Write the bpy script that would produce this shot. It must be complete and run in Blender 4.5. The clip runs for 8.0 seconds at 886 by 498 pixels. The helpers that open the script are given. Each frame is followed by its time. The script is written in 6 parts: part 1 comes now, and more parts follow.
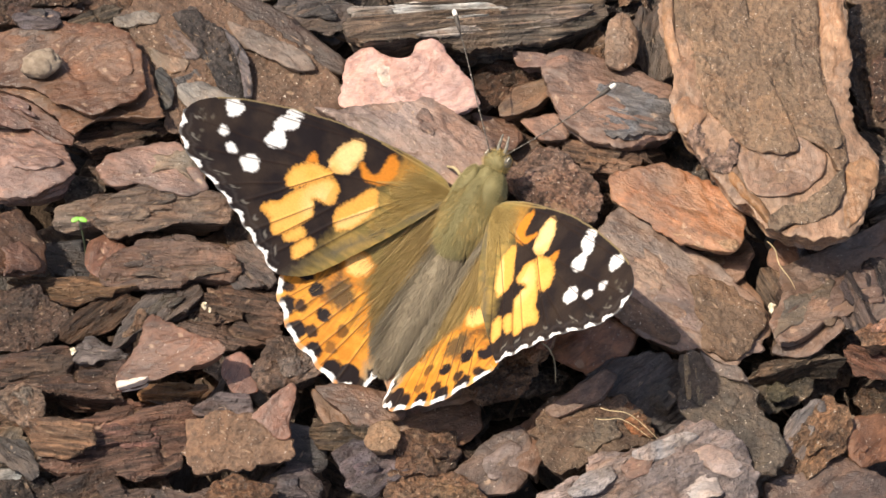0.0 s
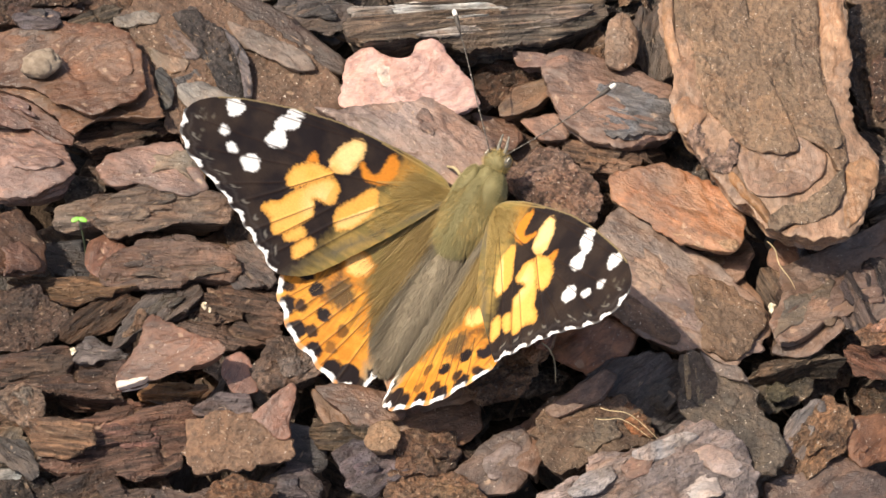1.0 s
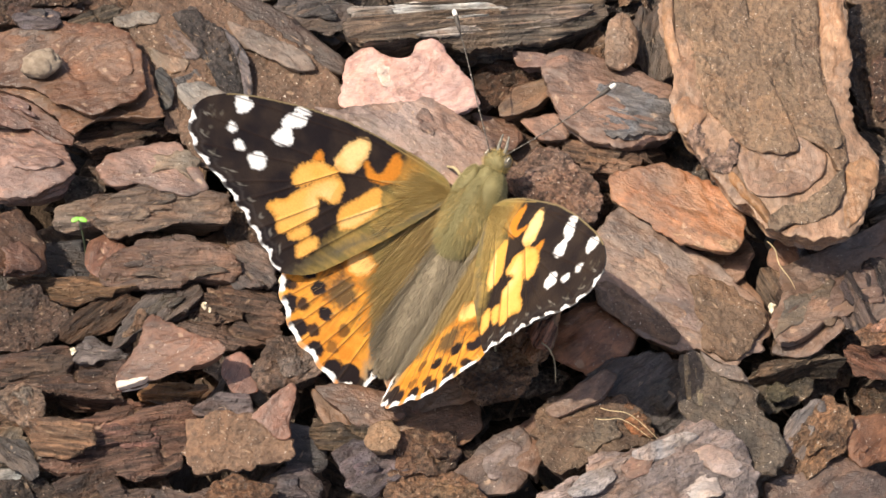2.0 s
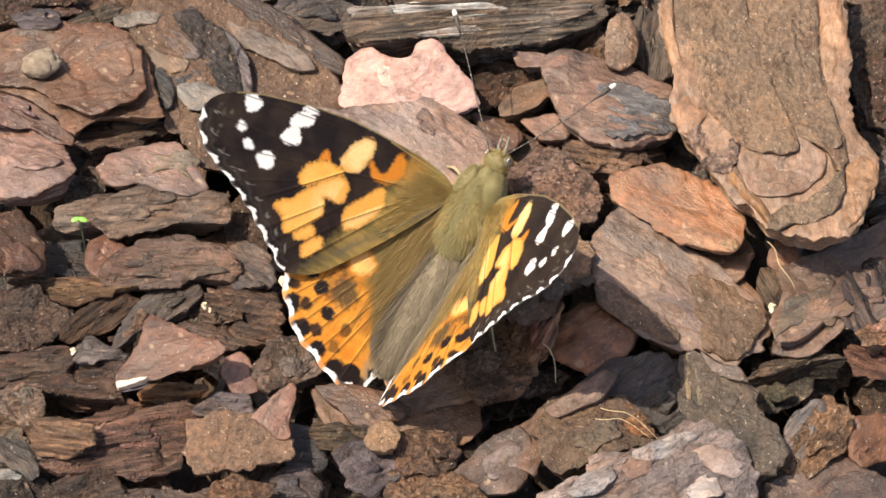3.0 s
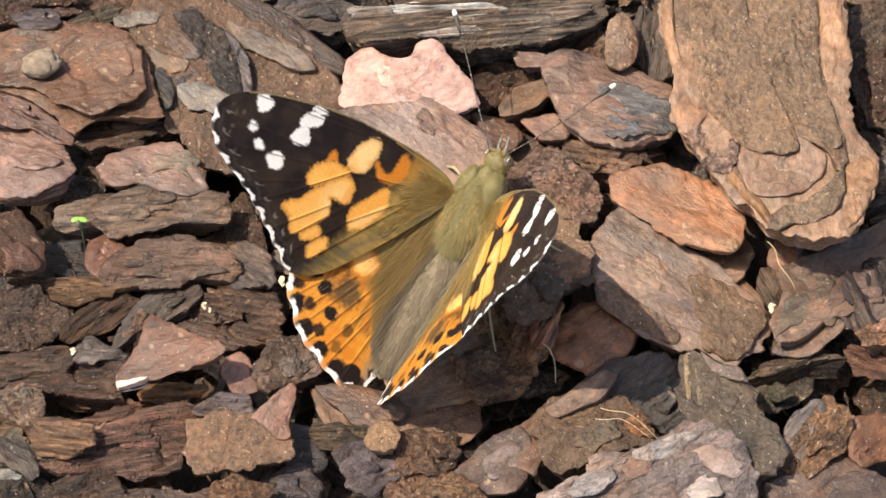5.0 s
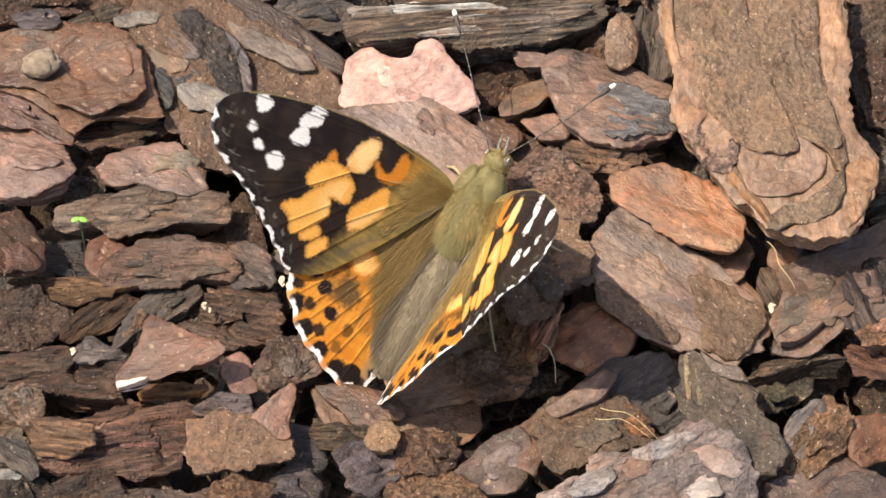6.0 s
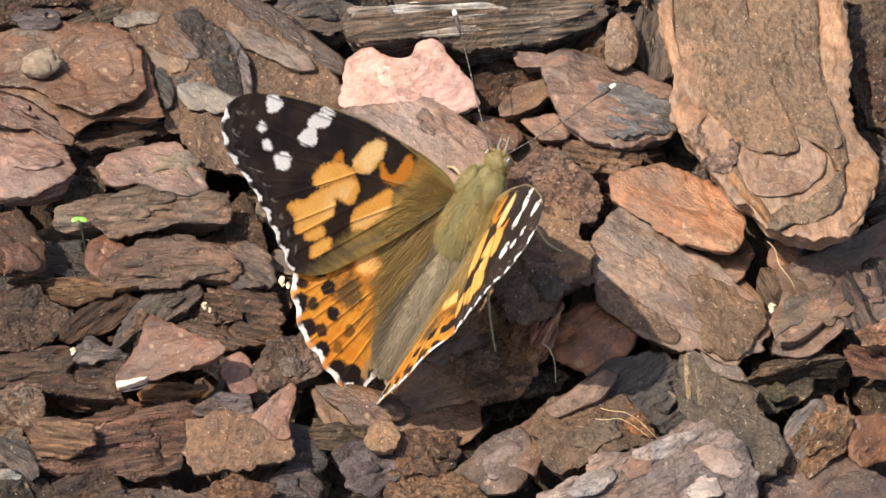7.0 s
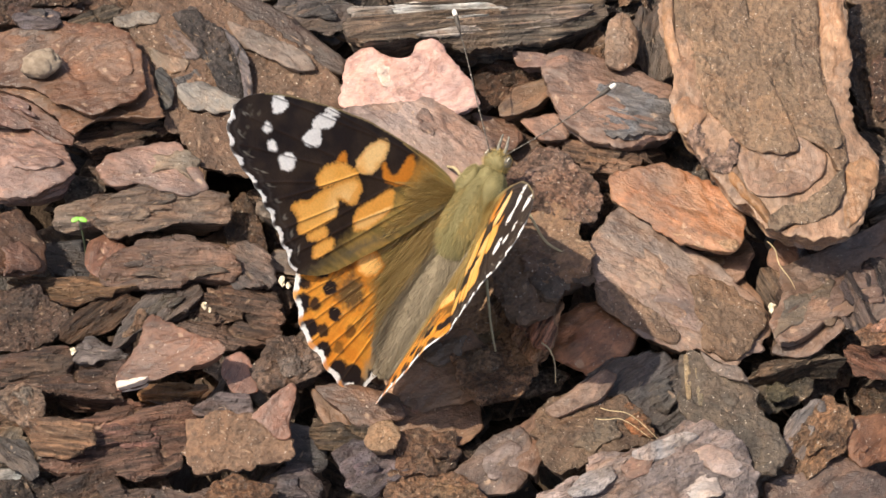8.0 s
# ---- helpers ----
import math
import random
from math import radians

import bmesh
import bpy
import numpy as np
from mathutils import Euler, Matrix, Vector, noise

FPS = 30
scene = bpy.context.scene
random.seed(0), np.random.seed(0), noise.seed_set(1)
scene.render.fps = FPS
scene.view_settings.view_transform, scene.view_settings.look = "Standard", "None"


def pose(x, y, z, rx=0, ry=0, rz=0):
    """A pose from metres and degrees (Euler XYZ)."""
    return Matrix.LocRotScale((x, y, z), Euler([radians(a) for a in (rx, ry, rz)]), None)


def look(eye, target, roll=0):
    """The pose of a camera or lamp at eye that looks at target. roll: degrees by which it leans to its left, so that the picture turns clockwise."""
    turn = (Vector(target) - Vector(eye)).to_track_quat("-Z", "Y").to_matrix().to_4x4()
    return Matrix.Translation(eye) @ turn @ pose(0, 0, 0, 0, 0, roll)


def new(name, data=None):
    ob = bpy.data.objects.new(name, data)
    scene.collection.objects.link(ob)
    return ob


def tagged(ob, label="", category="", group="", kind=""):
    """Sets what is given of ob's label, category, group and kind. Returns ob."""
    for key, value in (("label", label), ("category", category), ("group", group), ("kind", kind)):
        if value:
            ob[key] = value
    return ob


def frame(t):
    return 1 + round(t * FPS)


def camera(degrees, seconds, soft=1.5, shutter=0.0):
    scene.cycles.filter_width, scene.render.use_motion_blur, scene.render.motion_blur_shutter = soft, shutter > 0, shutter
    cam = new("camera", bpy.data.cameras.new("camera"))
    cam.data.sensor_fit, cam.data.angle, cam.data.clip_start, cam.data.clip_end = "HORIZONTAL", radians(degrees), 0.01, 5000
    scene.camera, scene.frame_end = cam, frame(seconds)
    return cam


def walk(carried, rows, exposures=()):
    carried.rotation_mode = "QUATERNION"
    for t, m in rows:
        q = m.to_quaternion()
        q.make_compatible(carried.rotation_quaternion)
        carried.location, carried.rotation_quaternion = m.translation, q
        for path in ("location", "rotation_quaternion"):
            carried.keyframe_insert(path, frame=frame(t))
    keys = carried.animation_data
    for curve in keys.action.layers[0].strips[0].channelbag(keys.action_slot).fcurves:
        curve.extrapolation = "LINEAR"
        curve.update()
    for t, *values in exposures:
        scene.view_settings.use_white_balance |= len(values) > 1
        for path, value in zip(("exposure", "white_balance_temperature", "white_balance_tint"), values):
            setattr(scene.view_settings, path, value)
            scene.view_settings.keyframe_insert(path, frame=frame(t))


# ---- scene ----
MM = 0.001

# camera: hand-held above the bark bed, still but for one twitch
EYE = Vector((-0.00312, -0.15307, 0.24586))
AIM = EYE + Vector((0, 0.52992, -0.84805)) * 0.2837
RIGHT, DOWN = Vector((1, 0, 0)), Vector((0, -0.84805, -0.52992))


def view(right=0.0, down=0.0):
    return look(EYE, AIM + RIGHT * right * MM + DOWN * down * MM)


cam = camera(20, 8.0, soft=1.5)
walk(cam, [(0.0, view()), (1.3, view()), (1.4, view()), (1.5, view(0.6, 0.34)), (1.6, view(0.1, 0.05)),
           (1.7, view()), (1.8, view()), (4.0, view()), (8.0, view())], [(0.0, 0.40, 7050, 10), (3.0, 0.50, 7050, 10), (8.0, 0.46, 7050, 10)])

# world, sun
SUN_DIR = Vector((-0.43, -0.03, 0.90)).normalized()
world = bpy.data.worlds.new("world")
scene.world = world
world.use_nodes = True
sky = world.node_tree.nodes.new("ShaderNodeTexSky")
sky.sky_type, sky.sun_disc = "NISHITA", False
sky.air_density, sky.dust_density, sky.ozone_density = 0.8, 3.0, 0.6
sky.sun_elevation = math.asin(SUN_DIR.z)
sky.sun_rotation = math.atan2(SUN_DIR.x, SUN_DIR.y)
background = world.node_tree.nodes["Background"]
world.node_tree.links.new(sky.outputs[0], background.inputs[0])
background.inputs[1].default_value = 0.15
sun = new("sun", bpy.data.lights.new("sun", "SUN"))
sun.data.energy, sun.data.angle, sun.data.color = 4.2, radians(0.53), (1.0, 0.945, 0.86)
sun.matrix_world = look(SUN_DIR, (0, 0, 0))


# ---- materials ----
def material(name):
    m = bpy.data.materials.new(name)
    m.use_nodes = True
    return m, m.node_tree.nodes, m.node_tree.links, m.node_tree.nodes["Principled BSDF"]


def node(nodes, kind, **values):
    n = nodes.new(kind)
    for key, value in values.items():
        n.inputs[key].default_value = value
    return n


def ramp(nodes, stops):
    n = nodes.new("ShaderNodeValToRGB")
    while len(n.color_ramp.elements) < len(stops):
        n.color_ramp.elements.new(0.5)
    for e, (at, grey) in zip(n.color_ramp.elements, stops):
        e.position = at
        e.color = (*grey, 1) if isinstance(grey, tuple) else (grey, grey, grey, 1)
    return n


def mix(nodes, links, blend, factor, a, b):
    n = nodes.new("ShaderNodeMix")
    n.data_type, n.blend_type = "RGBA", blend
    for socket, value in ((n.inputs[0], factor), (n.inputs[6], a), (n.inputs[7], b)):
        if isinstance(value, (int, float, tuple)):
            socket.default_value = value
        else:
            links.new(value, socket)
    return n.outputs[2]


def bark_material(name, stretch, streak, mottle, stain, rough, bump, glint, gloss=0.3, layers=150.0, patchy=0.75):
    """Bark: the piece's own tint, broken up by blotches, fibres along its grain, dark stains and pale specks painted in
    for glints.
    """
    m, nodes, links, bsdf = material(name)
    where = nodes.new("ShaderNodeTexCoord").outputs["Object"]
    info = nodes.new("ShaderNodeObjectInfo")
    shift = nodes.new("ShaderNodeVectorMath")
    shift.operation = "MULTIPLY_ADD"
    links.new(info.outputs["Random"], shift.inputs[0])
    shift.inputs[1].default_value = (3.1, 1.7, 0.9)
    links.new(where, shift.inputs[2])
    at = shift.outputs[0]
    grain = nodes.new("ShaderNodeMapping")
    grain.inputs["Scale"].default_value = (1 / stretch, 1, 1)
    links.new(at, grain.inputs[0])
    blotch = node(nodes, "ShaderNodeTexNoise", Scale=210.0, Detail=6.0, Roughness=0.62, Distortion=0.6)
    links.new(at, blotch.inputs["Vector"])
    fibre = node(nodes, "ShaderNodeTexNoise", Scale=1900.0, Detail=4.0, Roughness=0.62)
    links.new(grain.outputs[0], fibre.inputs["Vector"])
    speck = node(nodes, "ShaderNodeTexNoise", Scale=2600.0, Detail=3.0, Roughness=0.65)
    links.new(at, speck.inputs["Vector"])
    blotch_ramp = ramp(nodes, [(0.3, 1 - mottle), (0.68, 1 + mottle)])
    fibre_ramp = ramp(nodes, [(0.36, 1 - 1.15 * streak), (0.5, 1.0), (0.64, 1 + streak)])
    links.new(blotch.outputs[0], blotch_ramp.inputs[0])
    links.new(fibre.outputs[0], fibre_ramp.inputs[0])
    col = mix(nodes, links, "MULTIPLY", 1.0, info.outputs["Color"], blotch_ramp.outputs[0])
    col = mix(nodes, links, "MULTIPLY", 1.0, col, fibre_ramp.outputs[0])
    # warm and grey patches
    patch = node(nodes, "ShaderNodeTexNoise", Scale=95.0, Detail=4.0, Roughness=0.6, Distortion=1.2)
    links.new(at, patch.inputs["Vector"])
    patch_ramp = ramp(nodes, [(0.38, (1.16, 0.98, 0.84)), (0.52, (1, 1, 1)), (0.66, (0.90, 1.0, 1.10))])
    links.new(patch.outputs[0], patch_ramp.inputs[0])
    col = mix(nodes, links, "MULTIPLY", patchy, col, patch_ramp.outputs[0])
    broad = node(nodes, "ShaderNodeTexNoise", Scale=120.0, Detail=5.0, Roughness=0.7, Distortion=0.4)
    links.new(grain.outputs[0], broad.inputs["Vector"])
    broad_ramp = ramp(nodes, [(0.36, 0.42), (0.5, 1.0), (0.66, 1.22)])
    links.new(broad.outputs[0], broad_ramp.inputs[0])
    col = mix(nodes, links, "MULTIPLY", min(1.0, 0.35 + stain * 0.7), col, broad_ramp.outputs[0])
    # darker remnants of the outer crust
    rind = node(nodes, "ShaderNodeTexNoise", Scale=160.0, Detail=7.0, Roughness=0.68, Distortion=1.4)
    links.new(at, rind.inputs["Vector"])
    rind_ramp = ramp(nodes, [(0.55, (1, 1, 1)), (0.585, (0.72, 0.66, 0.62))])
    links.new(rind.outputs[0], rind_ramp.inputs[0])
    col = mix(nodes, links, "MULTIPLY", 0.85, col, rind_ramp.outputs[0])
    # thin layers flaked away: crisp patches of slightly different tone
    shelf = node(nodes, "ShaderNodeTexNoise", Scale=layers, Detail=5.0, Roughness=0.55, Distortion=0.7)
    links.new(grain.outputs[0], shelf.inputs["Vector"])
    steps = ramp(nodes, [(0.0, (0.80, 0.82, 0.84)), (0.41, (1.07, 1.03, 0.98)), (0.465, (0.90, 0.90, 0.90)), (0.52, (1.12, 1.08, 1.05)), (0.585, (0.86, 0.82, 0.78)), (0.64, (1.04, 1.06, 1.08))])
    steps.color_ramp.interpolation = "CONSTANT"
    links.new(shelf.outputs[0], steps.inputs[0])
    col = mix(nodes, links, "MULTIPLY", 0.9, col, steps.outputs[0])
    # dark resinous stains and cracks along the grain, crack shade put into the colour
    crack = node(nodes, "ShaderNodeTexNoise", Scale=380.0, Detail=5.0, Roughness=0.7, Distortion=0.9)
    links.new(grain.outputs[0], crack.inputs["Vector"])
    crack_ramp = ramp(nodes, [(0.36, stain), (0.43, 0.0)])
    links.new(crack.outputs[0], crack_ramp.inputs[0])
    col = mix(nodes, links, "MIX", crack_ramp.outputs[0], col, (0.035, 0.022, 0.016, 1))
    # convex edges paler: torn rims, plus an edge highlight put into the colour
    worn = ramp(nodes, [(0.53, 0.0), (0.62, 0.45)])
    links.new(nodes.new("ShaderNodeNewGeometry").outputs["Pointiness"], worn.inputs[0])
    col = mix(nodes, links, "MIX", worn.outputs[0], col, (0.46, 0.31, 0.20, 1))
    # sparkle of the grains, put into the base colour as pale specks
    speck_ramp = ramp(nodes, [(0.665, 0.0), (0.69, glint)])
    links.new(speck.outputs[0], speck_ramp.inputs[0])
    col = mix(nodes, links, "MIX", speck_ramp.outputs[0], col, (0.62, 0.52, 0.42, 1))
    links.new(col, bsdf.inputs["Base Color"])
    rough_ramp = ramp(nodes, [(0.3, rough - 0.2), (0.7, min(1.0, rough + 0.12))])
    links.new(blotch.outputs[0], rough_ramp.inputs[0])
    links.new(mix(nodes, links, "MIX", speck_ramp.outputs[0], rough_ramp.outputs[0], (0.16, 0.16, 0.16, 1)), bsdf.inputs["Roughness"])
    bsdf.inputs["Specular IOR Level"].default_value = gloss
    coarse = node(nodes, "ShaderNodeBump", Strength=bump, Distance=0.0007)
    links.new(fibre.outputs[0], coarse.inputs["Height"])
    cracks = node(nodes, "ShaderNodeBump", Strength=bump * (0.8 if bump > 0.5 else 0.35), Distance=0.0006)
    links.new(crack.outputs[0], cracks.inputs["Height"])
    links.new(coarse.outputs[0], cracks.inputs["Normal"])
    fine = node(nodes, "ShaderNodeBump", Strength=bump * 0.9, Distance=0.0005)
    links.new(speck.outputs[0], fine.inputs["Height"])
    links.new(cracks.outputs[0], fine.inputs["Normal"])
    ledge = node(nodes, "ShaderNodeBump", Strength=0.5, Distance=0.00025)
    links.new(steps.outputs[0], ledge.inputs["Height"])
    links.new(fine.outputs[0], ledge.inputs["Normal"])
    links.new(ledge.outputs[0], bsdf.inputs["Normal"])
    return m


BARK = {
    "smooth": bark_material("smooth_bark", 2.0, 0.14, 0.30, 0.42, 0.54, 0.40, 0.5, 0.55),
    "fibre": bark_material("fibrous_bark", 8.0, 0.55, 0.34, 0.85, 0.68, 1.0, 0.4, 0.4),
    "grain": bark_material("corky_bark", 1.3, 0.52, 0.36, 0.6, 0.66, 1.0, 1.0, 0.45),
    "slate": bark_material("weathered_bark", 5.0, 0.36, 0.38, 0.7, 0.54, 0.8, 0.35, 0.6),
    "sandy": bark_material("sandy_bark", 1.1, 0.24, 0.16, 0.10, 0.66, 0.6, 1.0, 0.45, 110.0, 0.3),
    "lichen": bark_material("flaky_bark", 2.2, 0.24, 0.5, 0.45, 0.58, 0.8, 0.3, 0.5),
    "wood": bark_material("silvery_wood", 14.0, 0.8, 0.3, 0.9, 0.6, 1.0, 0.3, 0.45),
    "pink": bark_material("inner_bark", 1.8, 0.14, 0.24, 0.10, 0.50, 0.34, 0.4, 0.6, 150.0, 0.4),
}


def tinted(name, base, other, scale, rough, bump=0.3, gloss=0.3, depth=0.0003):
    """A plain mottled material between two tones."""
    m, nodes, links, bsdf = material(name)
    where = nodes.new("ShaderNodeTexCoord").outputs["Object"]
    n = node(nodes, "ShaderNodeTexNoise", Scale=scale, Detail=5.0, Roughness=0.65)
    links.new(where, n.inputs["Vector"])
    r = ramp(nodes, [(0.32, base), (0.68, other)])
    links.new(n.outputs[0], r.inputs[0])
    links.new(r.outputs[0], bsdf.inputs["Base Color"])
    bsdf.inputs["Roughness"].default_value = rough
    bsdf.inputs["Specular IOR Level"].default_value = gloss
    b = node(nodes, "ShaderNodeBump", Strength=bump, Distance=depth)
    links.new(n.outputs[0], b.inputs["Height"])
    links.new(b.outputs[0], bsdf.inputs["Normal"])
    return m


SOIL = tinted("dark_soil", (0.028, 0.019, 0.013), (0.085, 0.058, 0.040), 260, 0.95, 1.0, 0.1, 0.002)
STONE = tinted("grey_stone", (0.17, 0.125, 0.088), (0.33, 0.26, 0.19), 800, 0.75, 0.8, 0.3, 0.0004)
STRAW = tinted("dry_straw", (0.42, 0.32, 0.18), (0.62, 0.50, 0.30), 500, 0.6)
LEAF_GREEN = tinted("seedling_green", (0.13, 0.34, 0.03), (0.22, 0.50, 0.06), 600, 0.45, 0.2, 0.5)
STEM_PALE = tinted("seedling_stem", (0.20, 0.26, 0.12), (0.28, 0.32, 0.18), 600, 0.5)
CRUMB = tinted("pale_crumb", (0.50, 0.38, 0.22), (0.82, 0.74, 0.58), 1200, 0.7, 0.6)
CHITIN = tinted("olive_cuticle", (0.15, 0.125, 0.055), (0.25, 0.21, 0.095), 420, 0.7, 0.4)
CHITIN_GREY = tinted("grey_cuticle", (0.15, 0.118, 0.075), (0.26, 0.212, 0.14), 420, 0.7, 0.4)
EYE_DARK = tinted("compound_eye", (0.10, 0.085, 0.06), (0.17, 0.15, 0.11), 3000, 0.3, 0.3, 0.6)
ANTENNA = tinted("antenna_dark", (0.03, 0.022, 0.018), (0.10, 0.085, 0.07), 1800, 0.5)
ANTENNA_TIP = tinted("antenna_tip", (0.75, 0.68, 0.58), (0.85, 0.80, 0.72), 1500, 0.5)
PALP = tinted("palp_grey", (0.10, 0.09, 0.07), (0.30, 0.28, 0.23), 2500, 0.6)
LEG = tinted("leg_straw", (0.34, 0.26, 0.14), (0.52, 0.42, 0.25), 900, 0.5)


def hair_material(name, dark, pale):
    m, nodes, links, bsdf = material(name)
    r = ramp(nodes, [(0.0, dark), (1.0, pale)])
    links.new(nodes.new("ShaderNodeNewGeometry").outputs["Random Per Island"], r.inputs[0])
    links.new(r.outputs[0], bsdf.inputs["Base Color"])
    bsdf.inputs["Roughness"].default_value = 0.5
    bsdf.inputs["Specular IOR Level"].default_value = 0.35
    return m


FUR_OLIVE = hair_material("olive_fur", (0.25, 0.212, 0.095), (0.37, 0.32, 0.152))
FUR_GOLD = hair_material("gold_hair", (0.22, 0.145, 0.05), (0.37, 0.255, 0.10))
FUR_ROOT = hair_material("root_hair", (0.28, 0.19, 0.062), (0.50, 0.36, 0.14))
FUR_TAN = hair_material("tan_down", (0.165, 0.130, 0.088), (0.30, 0.245, 0.168))
FUR_GREY = hair_material("grey_hair", (0.145, 0.116, 0.076), (0.27, 0.222, 0.150))


def wing_material():
    """Scaled wing membrane: pigment on the mesh, a little light comes through."""
    m, nodes, links, bsdf = material("wing_scales")
    pigment = nodes.new("ShaderNodeVertexColor")
    pigment.layer_name = "pigment"
    where = nodes.new("ShaderNodeTexCoord").outputs["Object"]
    n = node(nodes, "ShaderNodeTexNoise", Scale=3800.0, Detail=3.0, Roughness=0.6)
    links.new(where, n.inputs["Vector"])
    r = ramp(nodes, [(0.3, 0.91), (0.7, 1.07)])
    links.new(n.outputs[0], r.inputs[0])
    col = mix(nodes, links, "MULTIPLY", 1.0, pigment.outputs[0], r.outputs[0])
    links.new(col, bsdf.inputs["Base Color"])
    bsdf.inputs["Roughness"].default_value = 0.52
    bsdf.inputs["Specular IOR Level"].default_value = 0.22
    bsdf.inputs["Sheen Weight"].default_value = 0.04
    bsdf.inputs["Sheen Roughness"].default_value = 0.4
    b = node(nodes, "ShaderNodeBump", Strength=0.35, Distance=0.0001)
    links.new(n.outputs[0], b.inputs["Height"])
    links.new(b.outputs[0], bsdf.inputs["Normal"])
    glow = nodes.new("ShaderNodeBsdfTranslucent")
    links.new(col, glow.inputs[0])
    both = nodes.new("ShaderNodeMixShader")
    both.inputs[0].default_value = 0.2
    links.new(bsdf.outputs[0], both.inputs[1])
    links.new(glow.outputs[0], both.inputs[2])
    links.new(both.outputs[0], nodes["Material Output"].inputs[0])
    return m


WING = wing_material()


# ---- shaping ----
def lattice(seed):
    return np.random.RandomState(seed).rand(64, 64)


LATTICES = [lattice(11 + i) for i in range(6)]


def value_noise(x, y, k=0):
    """Smooth noise between -1 and 1."""
    table = LATTICES[k % 6]
    x, y = x + 17.3 * k, y + 9.1 * k
    i, j = np.floor(x).astype(int), np.floor(y).astype(int)
    u, v = x - i, y - j
    u, v = u * u * (3 - 2 * u), v * v * (3 - 2 * v)
    a, b = table[i % 64, j % 64], table[(i + 1) % 64, j % 64]
    c, d = table[i % 64, (j + 1) % 64], table[(i + 1) % 64, (j + 1) % 64]
    return 2 * ((a * (1 - u) + b * u) * (1 - v) + (c * (1 - u) + d * u) * v) - 1


def fractal(x, y, octaves=4, k=0):
    total, size = 0, 1.0
    for o in range(octaves):
        total = total + size * value_noise(x * 2 ** o, y * 2 ** o, k + o)
        size *= 0.55
    return total


def resample(points, step, closed=True):
    """Points at even steps along a line."""
    p = np.array(points, float)
    if closed:
        p = np.vstack([p, p[:1]])
    d = np.hypot(*np.diff(p[:, :2], axis=0).T)
    s = np.concatenate([[0], np.cumsum(d)])
    n = max(8, int(round(s[-1] / step)))
    at = np.linspace(0, s[-1], n, endpoint=not closed)
    return np.stack([np.interp(at, s, p[:, i]) for i in range(p.shape[1])], 1)


def rounded(points, times=2, cut=0.22):
    """Corner cutting: a soft line through a coarse one."""
    p = np.array(points, float)
    for _ in range(times):
        q = np.roll(p, -1, axis=0)
        p = np.stack([(1 - cut) * p + cut * q, cut * p + (1 - cut) * q], 1).reshape(-1, p.shape[1])
    return p


def mesh_from(name, verts, faces, smooth=True):
    me = bpy.data.meshes.new(name)
    me.from_pydata(np.asarray(verts, float).tolist(), [], faces)
    me.polygons.foreach_set("use_smooth", [smooth] * len(me.polygons))
    me.update()
    return me


def ring_faces(first, n, rings):
    """Quads between rings of n points each, which follow one another from index first."""
    i = np.arange(n)
    j = (i + 1) % n
    out = []
    for r in range(rings - 1):
        a, b = first + r * n, first + (r + 1) * n
        out += np.stack([a + i, a + j, b + j, b + i], 1).tolist()
    return out


def flakes(x, y, k, steps):
    """Layers that have flaked off: level steps with short slopes between them."""
    f = steps * fractal(x, y, 4, k)
    low = np.floor(f)
    return (low + np.clip((f - low - 0.8) / 0.2, 0, 1)) / steps


def cracks(x, y, k, depth):
    """Wavering splits along the grain."""
    f = value_noise(x * 0.05 + 0.3 * value_noise(x * 0.25, y * 0.25, k), y * 0.26 + 0.22 * value_noise(x * 0.3, y * 0.4, k + 1), k + 3)
    return -depth * np.exp(-(f / 0.05) ** 2)


RELIEF = {
    "smooth": lambda x, y, k: 0.22 * fractal(x * 0.10, y * 0.16, 3, k) + 0.42 * flakes(x * 0.05, y * 0.11, k + 1, 2.0) + 0.03 * fractal(x * 0.9, y * 1.6, 2, k),
    "fibre": lambda x, y, k: 0.55 * fractal(x * 0.06, y * 0.5, 3, k) + 0.26 * (1 - 2 * np.abs(value_noise(x * 0.11, y * 1.3, k + 2))) + 0.5 * flakes(x * 0.05, y * 0.22, k + 1, 2.4) + cracks(x, y, k, 0.7),
    "grain": lambda x, y, k: 0.45 * fractal(x * 0.26, y * 0.32, 4, k) + 0.20 * fractal(x * 1.5, y * 1.5, 2, k) + 0.4 * flakes(x * 0.09, y * 0.12, k + 2, 2.0),
    "slate": lambda x, y, k: 0.35 * fractal(x * 0.10, y * 0.34, 4, k) + 0.45 * flakes(x * 0.05, y * 0.2, k + 1, 2.4) + 0.10 * fractal(x * 0.5, y * 1.8, 2, k) + cracks(x, y, k, 0.4),
    "sandy": lambda x, y, k: 0.20 * fractal(x * 0.16, y * 0.22, 3, k) + 0.10 * fractal(x * 1.7, y * 1.7, 2, k) + 0.3 * flakes(x * 0.05, y * 0.12, k + 2, 2.0),
    "lichen": lambda x, y, k: 0.8 * flakes(x * 0.05, y * 0.15, k, 2.6) + 0.09 * fractal(x * 0.5, y * 1.1, 3, k) + cracks(x, y, k, 0.4),
    "wood": lambda x, y, k: 0.5 * fractal(x * 0.03, y * 0.3, 3, k) + 0.9 * (0.6 - np.abs(value_noise(x * 0.035, y * 0.62, k + 2))) + 0.35 * (1 - 2 * np.abs(value_noise(x * 0.06, y * 1.7, k + 1))),
    "pink": lambda x, y, k: 0.25 * fractal(x * 0.25, y * 0.3, 4, k) + 0.2 * flakes(x * 0.1, y * 0.14, k, 2),
}


